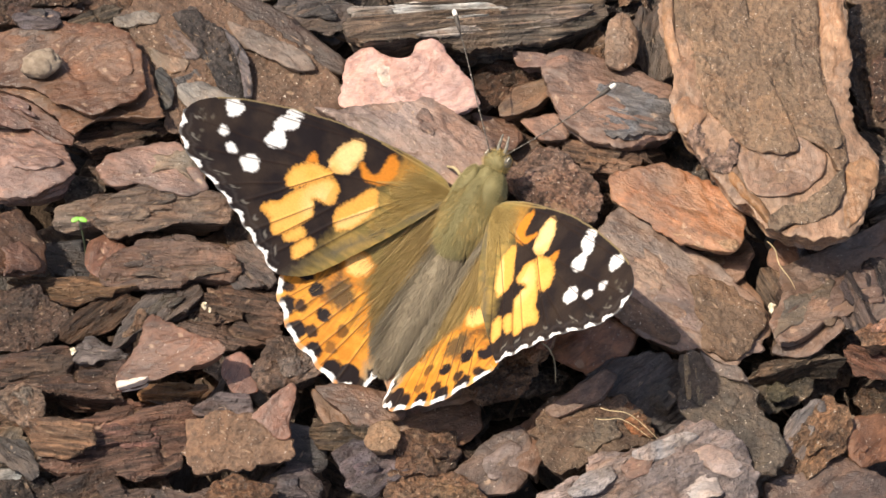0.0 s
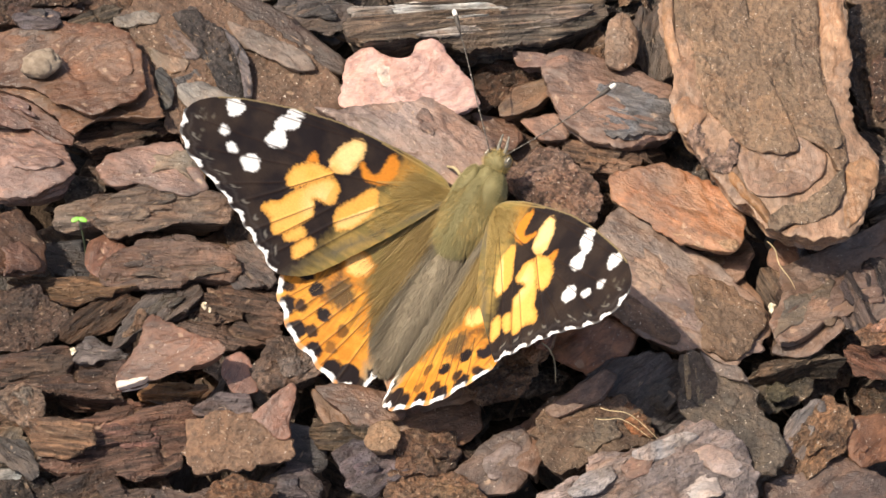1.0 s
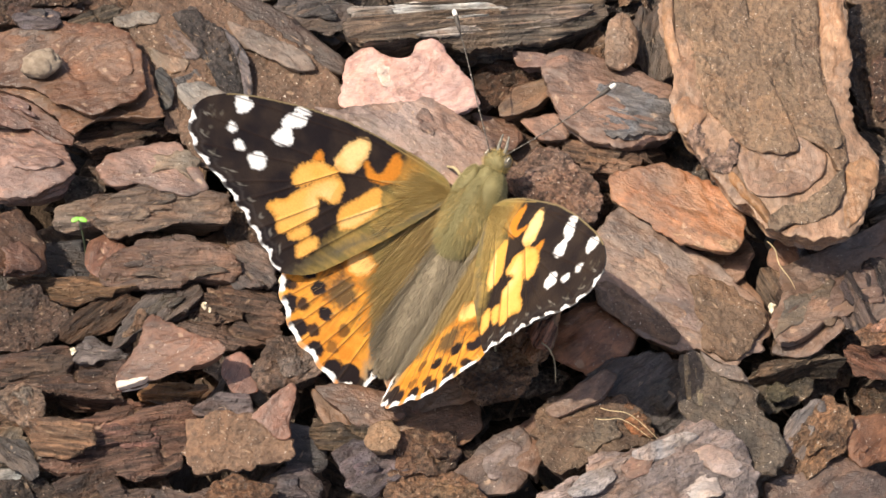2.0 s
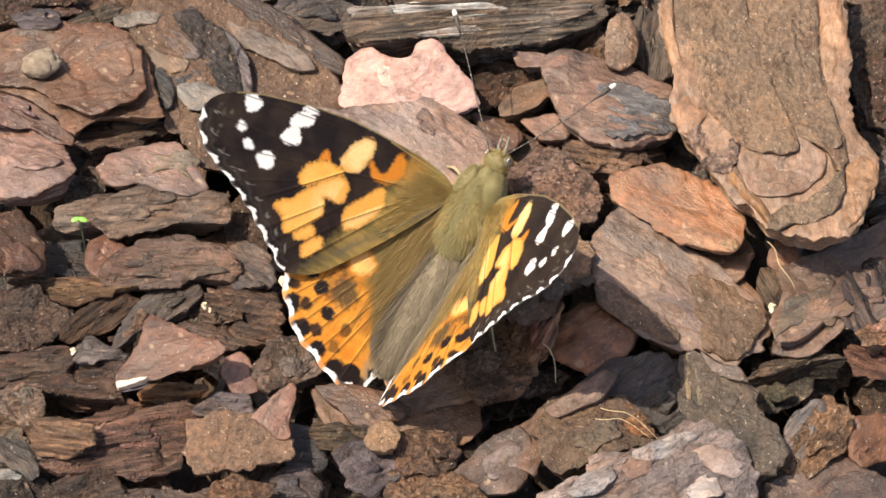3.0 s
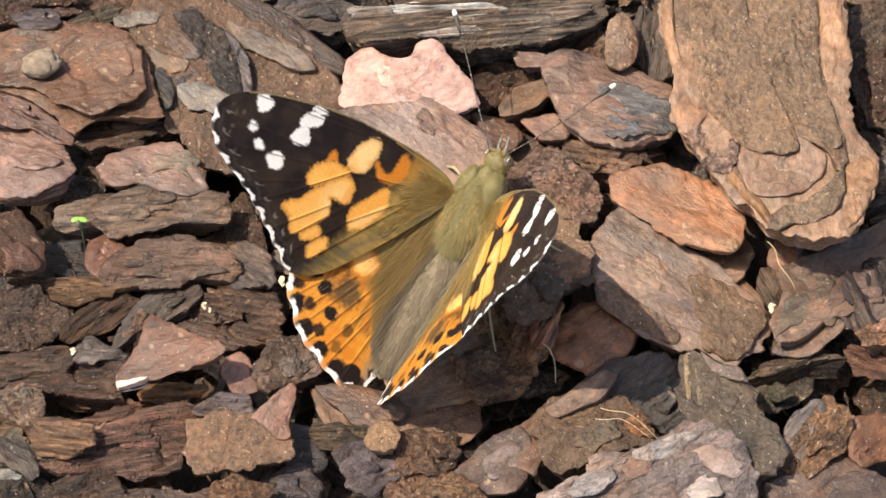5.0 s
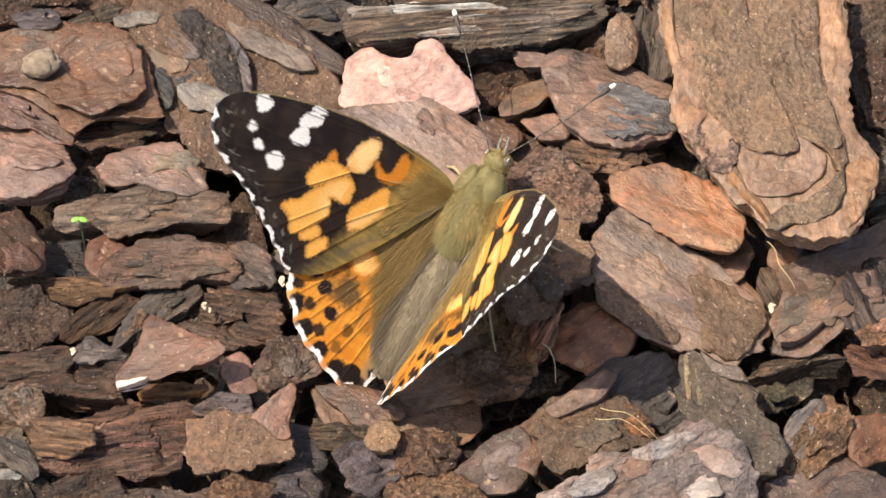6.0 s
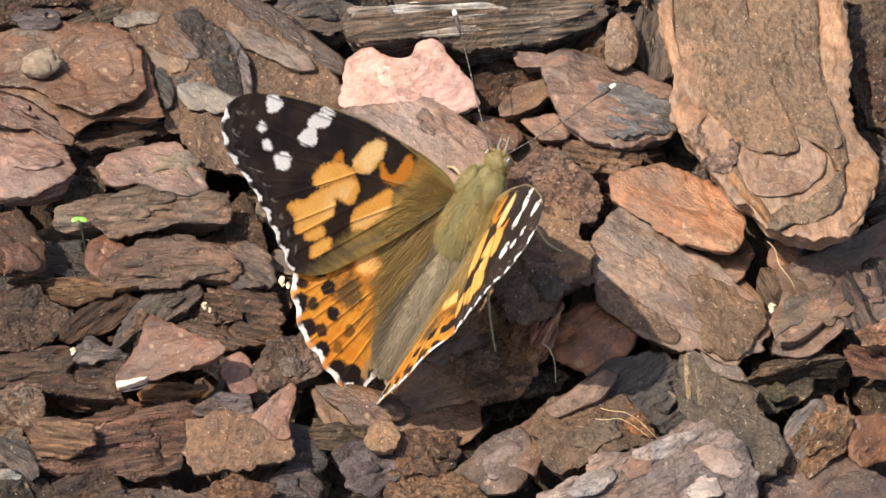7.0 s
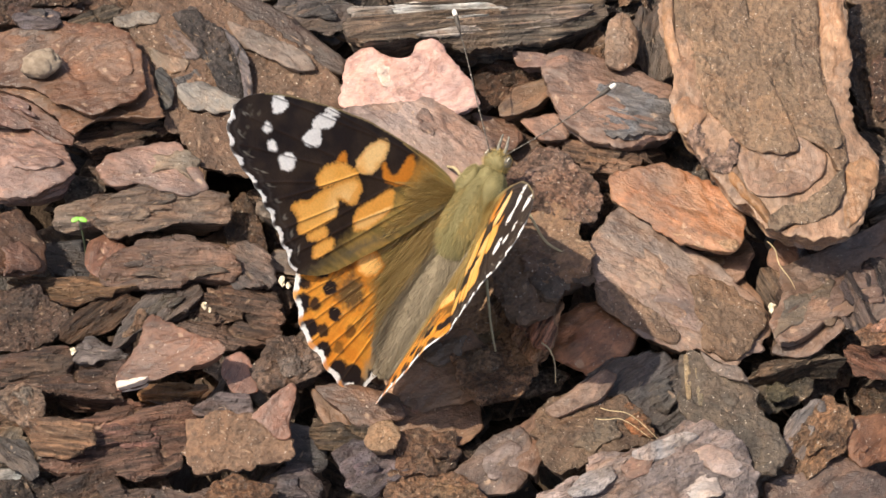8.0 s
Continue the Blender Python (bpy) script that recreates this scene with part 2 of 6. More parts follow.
def plate(outline, thick, kind, seed, step=0.3, ragged=0.42, dome=0.0, rings=None, undercut=0.38, grow=0.22):
    """A broken plate of bark, in millimetres: ragged rim, relief on its face and torn layers down its sides."""
    p = resample(rounded(outline, 1, cut=0.13), step)
    n = len(p)
    centre = p.mean(axis=0)
    out = p - centre
    reach = np.hypot(out[:, 0], out[:, 1])
    tear = ragged * fractal(p[:, 0] * 0.42, p[:, 1] * 0.42, 3, seed) + 0.7 * ragged * (np.abs(value_noise(p[:, 0] * 0.9, p[:, 1] * 0.9, seed + 1)) - 0.4) + 0.35 * ragged * value_noise(p[:, 0] * 2.3, p[:, 1] * 2.3, seed + 2)
    # ends torn across the grain are splintered
    torn = {"fibre": 0.9, "slate": 0.5, "lichen": 0.4, "wood": 1.2}.get(kind, 0.12)
    tear = tear + torn * np.clip(np.abs(out[:, 0]) / reach - 0.45, 0, 1) * (value_noise(p[:, 1] * 1.5, p[:, 1] * 0 + 4.0, seed) + 0.6 * value_noise(p[:, 1] * 3.1, p[:, 0] * 0.1, seed + 1))
    tear = tear + (0.0 if kind == "pink" else grow)
    plain, ragged_rim = out, tear
    p = centre + out * (1 + tear / np.maximum(reach, 1.0))[:, None]
    out = p - centre
    reach = np.hypot(out[:, 0], out[:, 1])
    rings = rings or int(np.clip(reach.max() / 0.33, 10, 48))
    micro = {"smooth": 0.02, "pink": 0.04, "slate": 0.07, "lichen": 0.08, "fibre": 0.10, "wood": 0.08, "grain": 0.15, "sandy": 0.09}[kind]
    along = {"fibre": 0.3, "wood": 0.15, "slate": 0.5}.get(kind, 1.0)
    relief = RELIEF[kind]

    def shape(x, y, k):
        return 1.25 * relief(x, y, k) + micro * (fractal(x * 1.25 * along, y * 1.25, 2, k + 4) + 0.6 * np.abs(value_noise(x * 2.2 * along, y * 2.2, k + 5)))

    rim = shape(p[:, 0], p[:, 1], seed)
    verts = []
    # down the sides, bottom first
    levels = 6 + int(thick)
    size = np.ptp(plain, axis=0).min()
    for lv in range(levels):
        f = lv / (levels - 1)
        drift = 0.8 * ragged * value_noise(p[:, 0] * 0.55 + 11.3 * lv, p[:, 1] * 0.55 + 4.7 * lv, seed + lv)
        layer = 0.34 * value_noise(p[:, 0] * 0.22 + 3.7 * lv, p[:, 1] * 0.22 + 5.1 * lv, seed + lv) + 0.08 * (-1) ** lv
        pull = ragged_rim * f ** 2 + drift * (1 - f ** 2) - (1 - f) * min(0.45 + undercut * thick, 0.42 * size) + layer * (0.0 if lv == levels - 1 else 1.0) * min(1.0, thick / 3)
        q = centre + plain * (1 + pull / np.maximum(np.hypot(plain[:, 0], plain[:, 1]), 1.2))[:, None]
        z = -thick * (1 - f) - 0.30 + f * rim + 0.15 * value_noise(q[:, 0], q[:, 1], seed + 3)
        verts.append(np.column_stack([q, z]))
    # over the face to the middle
    for r in range(rings):
        s = 1 - (r / (rings - 0.6)) ** 1.1
        q = centre + out * s
        inner = np.clip((1 - s) * reach / 0.8, 0, 1)
        z = shape(q[:, 0], q[:, 1], seed) - 0.16 * (1 - inner) ** 2 + dome * (1 - s * s)
        verts.append(np.column_stack([q, z]))
    faces = ring_faces(0, n, levels + rings)
    verts.append(np.array([[*centre, -thick], [*centre, verts[-1][:, 2].mean()]]))
    total = n * (levels + rings)
    i = np.arange(n)
    faces += np.stack([(i + 1) % n, i, np.full(n, total)], 1).tolist()
    last = total - n
    faces += np.stack([last + i, last + (i + 1) % n, np.full(n, total + 1)], 1).tolist()
    me = mesh_from("plate", np.vstack(verts) * MM, faces)
    flags = np.ones(len(me.polygons), bool)
    flags[:n * levels] = False
    me.polygons.foreach_set("use_smooth", flags)
    return me


def part(name, me, mat, parent, label=""):
    ob = new(name, me)
    me.materials.append(mat)
    ob.parent = parent
    return tagged(ob, label)


def tube(points, radii, sides=8):
    """A tapering round tube along points, with closed ends (millimetres)."""
    p = np.array(points, float)
    n = len(p)
    verts = []
    for i in range(n):
        t = p[min(i + 1, n - 1)] - p[max(i - 1, 0)]
        t /= np.linalg.norm(t)
        a = np.cross(t, (0.3, 0.2, 0.93))
        a /= np.linalg.norm(a)
        b = np.cross(t, a)
        w = np.linspace(0, 2 * np.pi, sides, endpoint=False)
        verts.append(p[i] + radii[i] * (np.cos(w)[:, None] * a + np.sin(w)[:, None] * b))
    faces = ring_faces(0, sides, n)
    faces.append(list(range(sides))[::-1])
    faces.append(list(range((n - 1) * sides, n * sides)))
    return mesh_from("tube", np.vstack(verts) * MM, faces)


def curve_points(points, n):
    """A soft open line through points."""
    p = np.array(points, float)
    s = np.concatenate([[0], np.cumsum(np.linalg.norm(np.diff(p, axis=0), axis=1))])
    at = np.linspace(0, s[-1], n)
    q = np.stack([np.interp(at, s, p[:, i]) for i in range(3)], 1)
    for _ in range(max(1, n // 5)):
        q[1:-1] = 0.25 * q[:-2] + 0.5 * q[1:-1] + 0.25 * q[2:]
    return q


def lump(radii, seed, rough=0.08, n=28, rings=16, taper=0.0):
    """A rounded lump, its long axis along y (millimetres)."""
    verts, faces = [], []
    for r in range(rings):
        v = np.pi * (r + 0.5) / rings
        w = np.linspace(0, 2 * np.pi, n, endpoint=False)
        y = -np.cos(v)
        thin = np.sin(v) * (1 + taper * y)
        k = 1 + rough * fractal(np.cos(w) * 2 + 5 + y * 2, np.sin(w) * 2 + 5 + y, 3, seed)
        verts.append(np.column_stack([radii[0] * thin * np.cos(w) * k, np.full(n, radii[1] * y), radii[2] * thin * np.sin(w) * k]))
    faces = ring_faces(0, n, rings)
    faces.append(list(range(n))[::-1])
    faces.append(list(range((rings - 1) * n, rings * n)))
    faces = [f[::-1] for f in faces]
    return mesh_from("lump", np.vstack(verts) * MM, faces)


def hairs(roots, ways, lengths, width, droop, seed, curl=0.16):
    """Many thin tapering hairs in one mesh (millimetres)."""
    rng = np.random.RandomState(seed)
    n = len(roots)
    ways = ways / np.linalg.norm(ways, axis=1)[:, None]
    side = np.cross(ways, rng.normal(size=(n, 3)))
    side /= np.linalg.norm(side, axis=1)[:, None]
    bend = rng.normal(size=(n, 3)) * curl
    verts, faces = np.zeros((n, 7, 3)), []
    for k, (f, w) in enumerate(((0, 1.0), (0.4, 0.9), (0.75, 0.6))):
        mid = roots + ways * (lengths * f)[:, None] + (bend + np.array(droop)) * (lengths * f * f)[:, None]
        verts[:, 2 * k] = mid - side * width * w * 0.5
        verts[:, 2 * k + 1] = mid + side * width * w * 0.5
    verts[:, 6] = roots + ways * lengths[:, None] + (bend + np.array(droop)) * lengths[:, None]
    b = (np.arange(n) * 7)[:, None]
    faces = (b + [0, 1, 3, 2]).tolist() + (b + [2, 3, 5, 4]).tolist() + (b + [4, 5, 6]).tolist()
    return mesh_from("hairs", verts.reshape(-1, 3) * MM, faces)


# ---- ground ----
def ground_sheet():
    """Dark soil under the mulch: one sheet, finely uneven near the butterfly, flat to the horizon."""
    lines = np.concatenate([[-60, -20, -5, -1.5, -0.6], np.linspace(-0.3, 0.3, 61), [0.6, 1.5, 5, 20, 60]])
    x, y = np.meshgrid(lines, lines, indexing="ij")
    near = np.exp(-(x ** 2 + y ** 2) / 0.08)
    z = -0.0125 + 0.0025 * near * fractal(x * 45, y * 45, 3, 2)
    n = len(lines)
    i, j = np.meshgrid(np.arange(n - 1), np.arange(n - 1), indexing="ij")
    a = (i * n + j).ravel()
    me = mesh_from("ground", np.column_stack([x.ravel(), y.ravel(), z.ravel()]), np.stack([a, a + n, a + n + 1, a + 1], 1).tolist())
    me.materials.append(SOIL)
    tagged(new("ground", me), "dark soil under bark mulch", "ground", kind="structure")


ground_sheet()


# ---- bark ----
CHIPS, OUTLINES = [], []


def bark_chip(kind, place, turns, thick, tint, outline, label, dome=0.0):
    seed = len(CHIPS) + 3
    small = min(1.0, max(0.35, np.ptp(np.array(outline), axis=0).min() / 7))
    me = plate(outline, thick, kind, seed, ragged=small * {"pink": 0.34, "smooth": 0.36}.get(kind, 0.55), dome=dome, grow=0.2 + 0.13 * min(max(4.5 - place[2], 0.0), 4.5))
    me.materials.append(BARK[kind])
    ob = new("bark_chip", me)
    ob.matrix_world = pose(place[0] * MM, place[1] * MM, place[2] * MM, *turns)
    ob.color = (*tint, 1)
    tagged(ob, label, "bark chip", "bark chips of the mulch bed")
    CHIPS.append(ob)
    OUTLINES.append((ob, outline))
    # weathered layers that still cling to the larger faces
    corners = np.array(outline)
    span = np.ptp(corners, axis=0)
    if span.min() > (5.0 if kind == "smooth" else 4.0) and kind not in ("pink", "wood") and "flat" not in label and "smooth" not in label and "patched" not in label and "block" not in label and dome == 0:
        rng = np.random.RandomState(seed)
        for k in range(1 if span.max() < 15 else 2):
            centre = corners.mean(axis=0) * 0.5 + (rng.rand(2) - 0.5) * span * (0.30 if k else 0.45)
            size = rng.uniform(0.38, 0.58) * (0.7 if k else 1.0)
            wobble = 1 + 0.22 * rng.normal(size=(len(corners), 1))
            layer = plate(centre + (corners - corners.mean(axis=0)) * size * wobble, 0.6, kind, seed + 20 + k, ragged=0.6 * min(1.0, span.min() / 7), grow=0.0)
            flake = part("flake_layer", layer, BARK[kind], ob)
            flake.color = (*np.array(tint) * rng.uniform(0.72, 1.12) * (1 + 0.05 * rng.normal(size=3)), 1)
            flake.location.z = (0.36 + 0.14 * k) * MM
    return ob


def chip_called(words):
    return next(c for c in CHIPS if words in c["label"])


def layer(words, kind, outline, tint, lift, label):
    """A layer of another look on the face of a chip."""
    span = np.ptp(np.array(outline), axis=0).min()
    piece = part("bark_layer", plate(outline, 0.6, kind, len(words) + len(outline) + 5, ragged=0.5 * min(1.0, max(0.25, span / 8)), grow=0.1), BARK[kind], chip_called(words), label)
    piece.color = (*tint, 1)
    piece.location.z = lift * MM


def torn_edge(chip, outline, tint):
    """A torn strip along a chip's rim, its sunlit brightness put into the tint."""
    strip = part("torn_edge", plate(outline, 1.2, "pink", 77, ragged=0.25), BARK["pink"], chip, "pale freshly torn edge")
    strip.color = (*tint, 1)
    strip.location.z = 0.06 * MM


bark_chip("smooth", (-46.5, 22.3, 5.2), (-4, -1, 24), 1.6, (0.121, 0.060, 0.033),
          [(-9.2, 9.6), (-5.7, 9.4), (-2.3, 8.7), (0.9, 7.8), (4.6, 6), (7.4, 3.5), (8, 0.3), (7.5, -2.9), (6.6, -5.8), (5, -7.1), (3.4, -7.1), (2.2, -7), (0.6, -7.5), (-0.5, -7.7), (-3.1, -3.9), (-5.3, -0.2), (-8.8, 1.9), (-11.3, 2.9)],
          "broad flat reddish-brown bark plate lying on mulch")
bark_chip("smooth", (-45.0, 19.2, 4.3), (-4, -1, 24), 1.8, (0.138, 0.070, 0.037),
          [(7.5, 4), (8.6, 2.5), (7.4, -1.7), (7.3, -4.9), (7.1, -6.3), (5.4, -5.9), (3, -4.6), (1.2, -3.8), (-1.5, -3.5), (-3.5, -4.8), (-4.1, -1.8), (-6, 2), (-9.1, 5.4), (-11.5, 6.7), (-10.5, 9.9), (-1.3, 7.4)],
          "flat orange-brown lower layer of a bark plate")
bark_chip("smooth", (-52.0, 16.6, 3.4), (0, 0, -28), 1.6, (0.124, 0.069, 0.052),
          [(-7.2, 0.3), (-4.9, 1.7), (-0.7, 2.5), (2.8, 1.9), (5.6, 0.7), (5.8, -0.4), (4, -1.1), (1.4, -0.7), (0.2, -0.7), (-2, -1.5), (-5.2, -2.8)],
          "thin pinkish-brown bark flake under a broad plate")
bark_chip("fibre", (-40.7, 16.8, 1.5), (-16, 9, 19), 3, (0.077, 0.045, 0.029),
          [(-6.4, 0.9), (-3.4, 3.1), (0.7, 4.2), (3.4, 2.6), (5.7, 0.4), (5.7, -2), (2.8, -1.8), (0.4, -3.2), (-2.8, -2.5), (-5.9, -1.5)],
          "dark splintered bark edge with torn layers")
bark_chip("smooth", (-51.1, 10.8, 3.0), (-7, -14, -21), 4, (0.195, 0.122, 0.098),
          [(-9, 3.9), (-2.5, 5), (1.4, 3.6), (5.6, 0.6), (5.3, -2.1), (2.2, -4.8), (-3.4, -5.9)],
          "pale pinkish bark chip with rounded rim", 0.8)
bark_chip("smooth", (-37.4, 9.5, 2.5), (-2, -1, -13), 3, (0.180, 0.112, 0.088),
          [(-6.1, -0.8), (-5.3, 1), (-1.1, 3.2), (2.1, 4.4), (5.2, 1.6), (7.5, -1.1), (4.6, -2.4), (0.8, -1.2), (-2.9, -2.5), (-4.7, -2.2)],
          "small pinkish-brown bark chip")
bark_chip("slate", (-38.1, 4.4, 1.5), (12, -5, 2), 5, (0.150, 0.101, 0.071),
          [(-9.9, -0.4), (-8.5, 1.4), (-4.5, 2.8), (-0.5, 2.8), (5.4, 2.4), (9.5, 1.5), (10.1, -0.6), (9.1, -2), (3.3, -1.1), (1.4, -1.6), (-3, -2.7), (-4.6, -0.9), (-7.9, -1.6)],
          "grey-brown weathered bark chunk with thick dark edge")
bark_chip("smooth", (-51.9, -0.6, 3.0), (-6, 24, 0), 3, (0.095, 0.050, 0.029),
          [(-4, 2.7), (-2, 3.2), (0.2, 4.6), (1.9, 3.6), (3.7, 0.2), (3.6, -1.7), (1.5, -3.5), (-1.5, -4.1), (-3.4, -4.8)],
          "reddish-brown bark chip at a dark gap")
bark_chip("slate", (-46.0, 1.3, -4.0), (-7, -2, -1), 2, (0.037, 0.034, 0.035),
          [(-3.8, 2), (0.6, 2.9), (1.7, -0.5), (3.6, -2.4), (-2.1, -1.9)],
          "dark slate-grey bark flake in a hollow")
bark_chip("smooth", (-42.0, -0.3, -0.0), (-0, 6, 79), 3, (0.175, 0.082, 0.052),
          [(1.3, 2.2), (2.7, 0.9), (1.4, -1.7), (-0.5, -1.4), (-3.3, -1.2), (-1.5, 1.2)],
          "little reddish bark crumb")
bark_chip("slate", (-34.4, -2.5, 1.5), (6, 2, 3), 4, (0.112, 0.068, 0.048),
          [(-7.6, -0.8), (-6.7, 0.9), (-4.4, 1.9), (-2.6, 3.1), (1.2, 3.3), (3.9, 2.5), (6.9, 0.9), (7.5, -0.8), (6.9, -2.2), (3.5, -1.7), (1.2, -2.4), (-2.9, -2.5), (-6.7, -2.2)],
          "brown rough bark chip with broken ends")
bark_chip("slate", (-25.3, -1.9, 0.0), (-7, -9, -38), 3, (0.114, 0.083, 0.069),
          [(-4.2, 0.1), (-2.8, 2.9), (1.7, 1.6), (3.8, -0.2), (1.8, -2.2), (-0.4, -2.2)],
          "grey bark fragment beside larger chips")
bark_chip("fibre", (-45.7, -4.4, 0.0), (-4, -6, -9), 2, (0.136, 0.077, 0.040),
          [(-7.6, 0.5), (-4.7, 1.2), (0.2, 0.7), (3.5, 0.8), (7.9, 0.7), (4.6, -0.8), (0.2, -2.1), (-4.2, -0.9)],
          "thin light-brown bark splinter")
bark_chip("grain", (-49.9, -8.8, -0.5), (3, 1, 18), 4, (0.096, 0.062, 0.046),
          [(-4.4, 4.7), (1.1, 3.1), (4.6, 0.8), (4, -1.5), (1.7, -2.3), (-0.9, -2.6), (-6, -2.1)],
          "rough grey-brown bark lump")
bark_chip("fibre", (-42.5, -8.5, -0.5), (6, -3, 39), 2, (0.092, 0.050, 0.028),
          [(-3.4, 1.5), (-0.7, 1.4), (3.6, 0.7), (4.9, -1.1), (1.3, -1.3), (-2.2, -0.7), (-3.6, -0.5)],
          "brown bark splinter with curled edge")
bark_chip("slate", (-35.9, -7.8, 0.0), (-17, -1, 40), 3, (0.074, 0.054, 0.044),
          [(-5.7, -0), (-2.6, 1.9), (1.4, 2.5), (5.3, 1), (5.4, -1.7), (2.3, -2.1), (0.1, -0.6), (-2.1, -0.3), (-4, -0.7)],
          "dark grey ridged bark piece")
bark_chip("fibre", (-26.9, -8.8, 0.0), (-6, -3, -13), 4, (0.102, 0.062, 0.044),
          [(-5.4, -1.8), (-4.6, 1), (-2.2, 4.2), (2.3, 5.2), (4.8, 1.4), (5.7, -1), (2.5, -2.5), (0.2, -3.8), (-3.5, -2.6)],
          "brown fibrous bark chunk with parallel ridges")
bark_chip("smooth", (-33.5, -17.3, 6.5), (2, -10, 8), 1.8, (0.138, 0.071, 0.046),
          [(-5.9, -1.3), (-3.6, 1.6), (-1.1, 5.4), (0.8, 3.6), (6.2, 0.3), (6.7, -0.9), (4.7, -1.8), (0.2, -2), (-2.2, -2.2), (-5.9, -2.6)],
          "flat reddish triangular bark piece with pale torn edge")
bark_chip("fibre", (-46.1, -16.7, 1.0), (-15, -6, -1), 4, (0.082, 0.048, 0.034),
          [(-9, 2.6), (-3.2, 3), (6.8, 2.9), (7.6, 0.1), (6.7, -2.7), (1.6, -2.4), (-2.5, -1.4), (-8.1, -2)],
          "long dark-brown fibrous bark strip")
bark_chip("slate", (-42.1, -13.8, 1.5), (-21, 6, 4), 2, (0.113, 0.096, 0.090),
          [(-2.4, -0.8), (-0.4, 2.4), (1.3, 1.2), (3.2, -0.8), (-1.6, -1.8)],
          "small slate-grey bark shard standing on edge")
bark_chip("grain", (-49.4, -21.0, 2.0), (-2, -1, -1), 3, (0.151, 0.110, 0.084),
          [(-3.9, 1.3), (1, 2.9), (2.3, -0.2), (2.2, -1.7), (0.2, -1.9), (-1.7, -0.3)],
          "pale grey-brown bark chip")
bark_chip("fibre", (-44.6, -25.1, 3.0), (2, -5, -11), 2.5, (0.161, 0.093, 0.056),
          [(-4.5, 1.2), (-1.1, 1.7), (2.5, 1.5), (3.8, -0.2), (1.3, -2.1), (-2, -2)],
          "light-brown weathered bark splinter")
bark_chip("fibre", (-38.7, -25.4, 1.5), (-8, 3, 8), 5, (0.118, 0.065, 0.046),
          [(-8.1, -0.3), (-5.9, 2.6), (-3.4, 4.2), (2.3, 5.6), (8.1, 4), (7.8, -1.5), (5.3, -4.3), (2.2, -4.5), (-2, -2.6), (-6.2, -2.8)],
          "broad brown bark chunk with long cracks")
bark_chip("sandy", (-25.4, -26.4, 4.0), (8, 3, 4), 3.5, (0.172, 0.100, 0.060),
          [(-5.6, 2.3), (-3, 3.3), (1.3, 3.5), (4.3, 0.6), (5.8, 0.1), (5.8, -2.3), (1.7, -2.8), (-4.7, -3.7), (-5.5, -1.1)],
          "squarish sandy-brown cork-like bark block")
bark_chip("slate", (-27.1, -21.5, 3.0), (14, 5, 3), 2, (0.114, 0.083, 0.078),
          [(-3.6, -0.3), (-0.5, 1.4), (2.6, 1.1), (3.1, -1), (-1.7, -1.2)],
          "mauve-grey bark flake behind a cork block")
bark_chip("smooth", (-20.7, -23.0, 4.5), (8, -1, 59), 2, (0.217, 0.110, 0.075),
          [(-2.2, 2.3), (0.6, 1.7), (3.3, 0.9), (3.3, 0.1), (-0.3, -1.2), (-1.9, -2.6), (-2.8, -1.2)],
          "pointed pinkish-tan bark splinter")
bark_chip("smooth", (-25.6, -17.5, 2.0), (-6, 9, 68), 2, (0.185, 0.093, 0.066),
          [(1.2, 2.2), (3.3, 1.2), (-0.9, -2.7), (-2.2, -1), (-1.3, 0.4)],
          "small upright pinkish bark crumb")
bark_chip("grain", (-19.9, -16.0, 2.0), (-6, 12, 35), 3.5, (0.138, 0.093, 0.069),
          [(-3.4, 2.3), (1.3, 3.9), (3.7, 0.7), (4.1, -1.6), (1.7, -2.2), (-2.5, -1.8), (-4.8, -1.3)],
          "grey-brown bark chip with speckled face")
bark_chip("fibre", (-33.2, -18.3, 0.0), (-7, -2, -1), 2, (0.151, 0.080, 0.036),
          [(-3.3, 1), (2.7, 1.1), (3.3, 0.2), (0.4, -1.3), (-3, -1)],
          "thin golden-brown bark strip")
bark_chip("fibre", (-39.4, -32.5, 2.0), (-10, -1, 22), 4, (0.106, 0.068, 0.051),
          [(-4, 4.3), (-0.4, 4.7), (2.9, 0.5), (4.3, -3.3), (2.5, -4.9), (-5.3, -1.2)],
          "brown bark lump at the bed surface")
bark_chip("slate", (-31.2, -33.6, 3.0), (-11, 2, 1), 3, (0.099, 0.071, 0.058),
          [(-5.2, 0.6), (-3.4, 2.1), (4.1, 2.5), (4.8, 0.3), (3.7, -2.7), (-4.1, -2.7)],
          "soft grey bark strip")
bark_chip("grain", (-24.8, -31.8, 3.0), (1, 2, 1), 3, (0.130, 0.069, 0.037),
          [(-3.2, 1), (-0.5, 1.9), (3.1, 0.8), (2.9, -0.4), (1.4, -1.6), (-3.7, -1.6)],
          "tan crumbly bark bit")
bark_chip("slate", (-18.4, -25.2, 0.0), (1, 6, 3), 2.5, (0.085, 0.074, 0.072),
          [(-1.4, 2.6), (1.5, 1.2), (2.2, -1.3), (-0.6, -2.7), (-1.8, 0.2)],
          "slate-grey bark flake lying among the mulch")
bark_chip("slate", (-50.2, -26.3, 1.0), (-8, -16, -45), 2, (0.062, 0.053, 0.047),
          [(-5.1, 0.3), (-0.2, 1.5), (3.4, 0.7), (3.6, -0.5), (0.9, -0.8), (-2.8, -1.2)],
          "grey slanting bark splinter")
bark_chip("slate", (-50.7, -28.9, 0.0), (-4, 2, 12), 2, (0.217, 0.233, 0.238),
          [(-1.9, 1), (1.8, 0.9), (2.1, -0.7), (-2.1, -1.2)],
          "pale bluish weathered bark splinter")
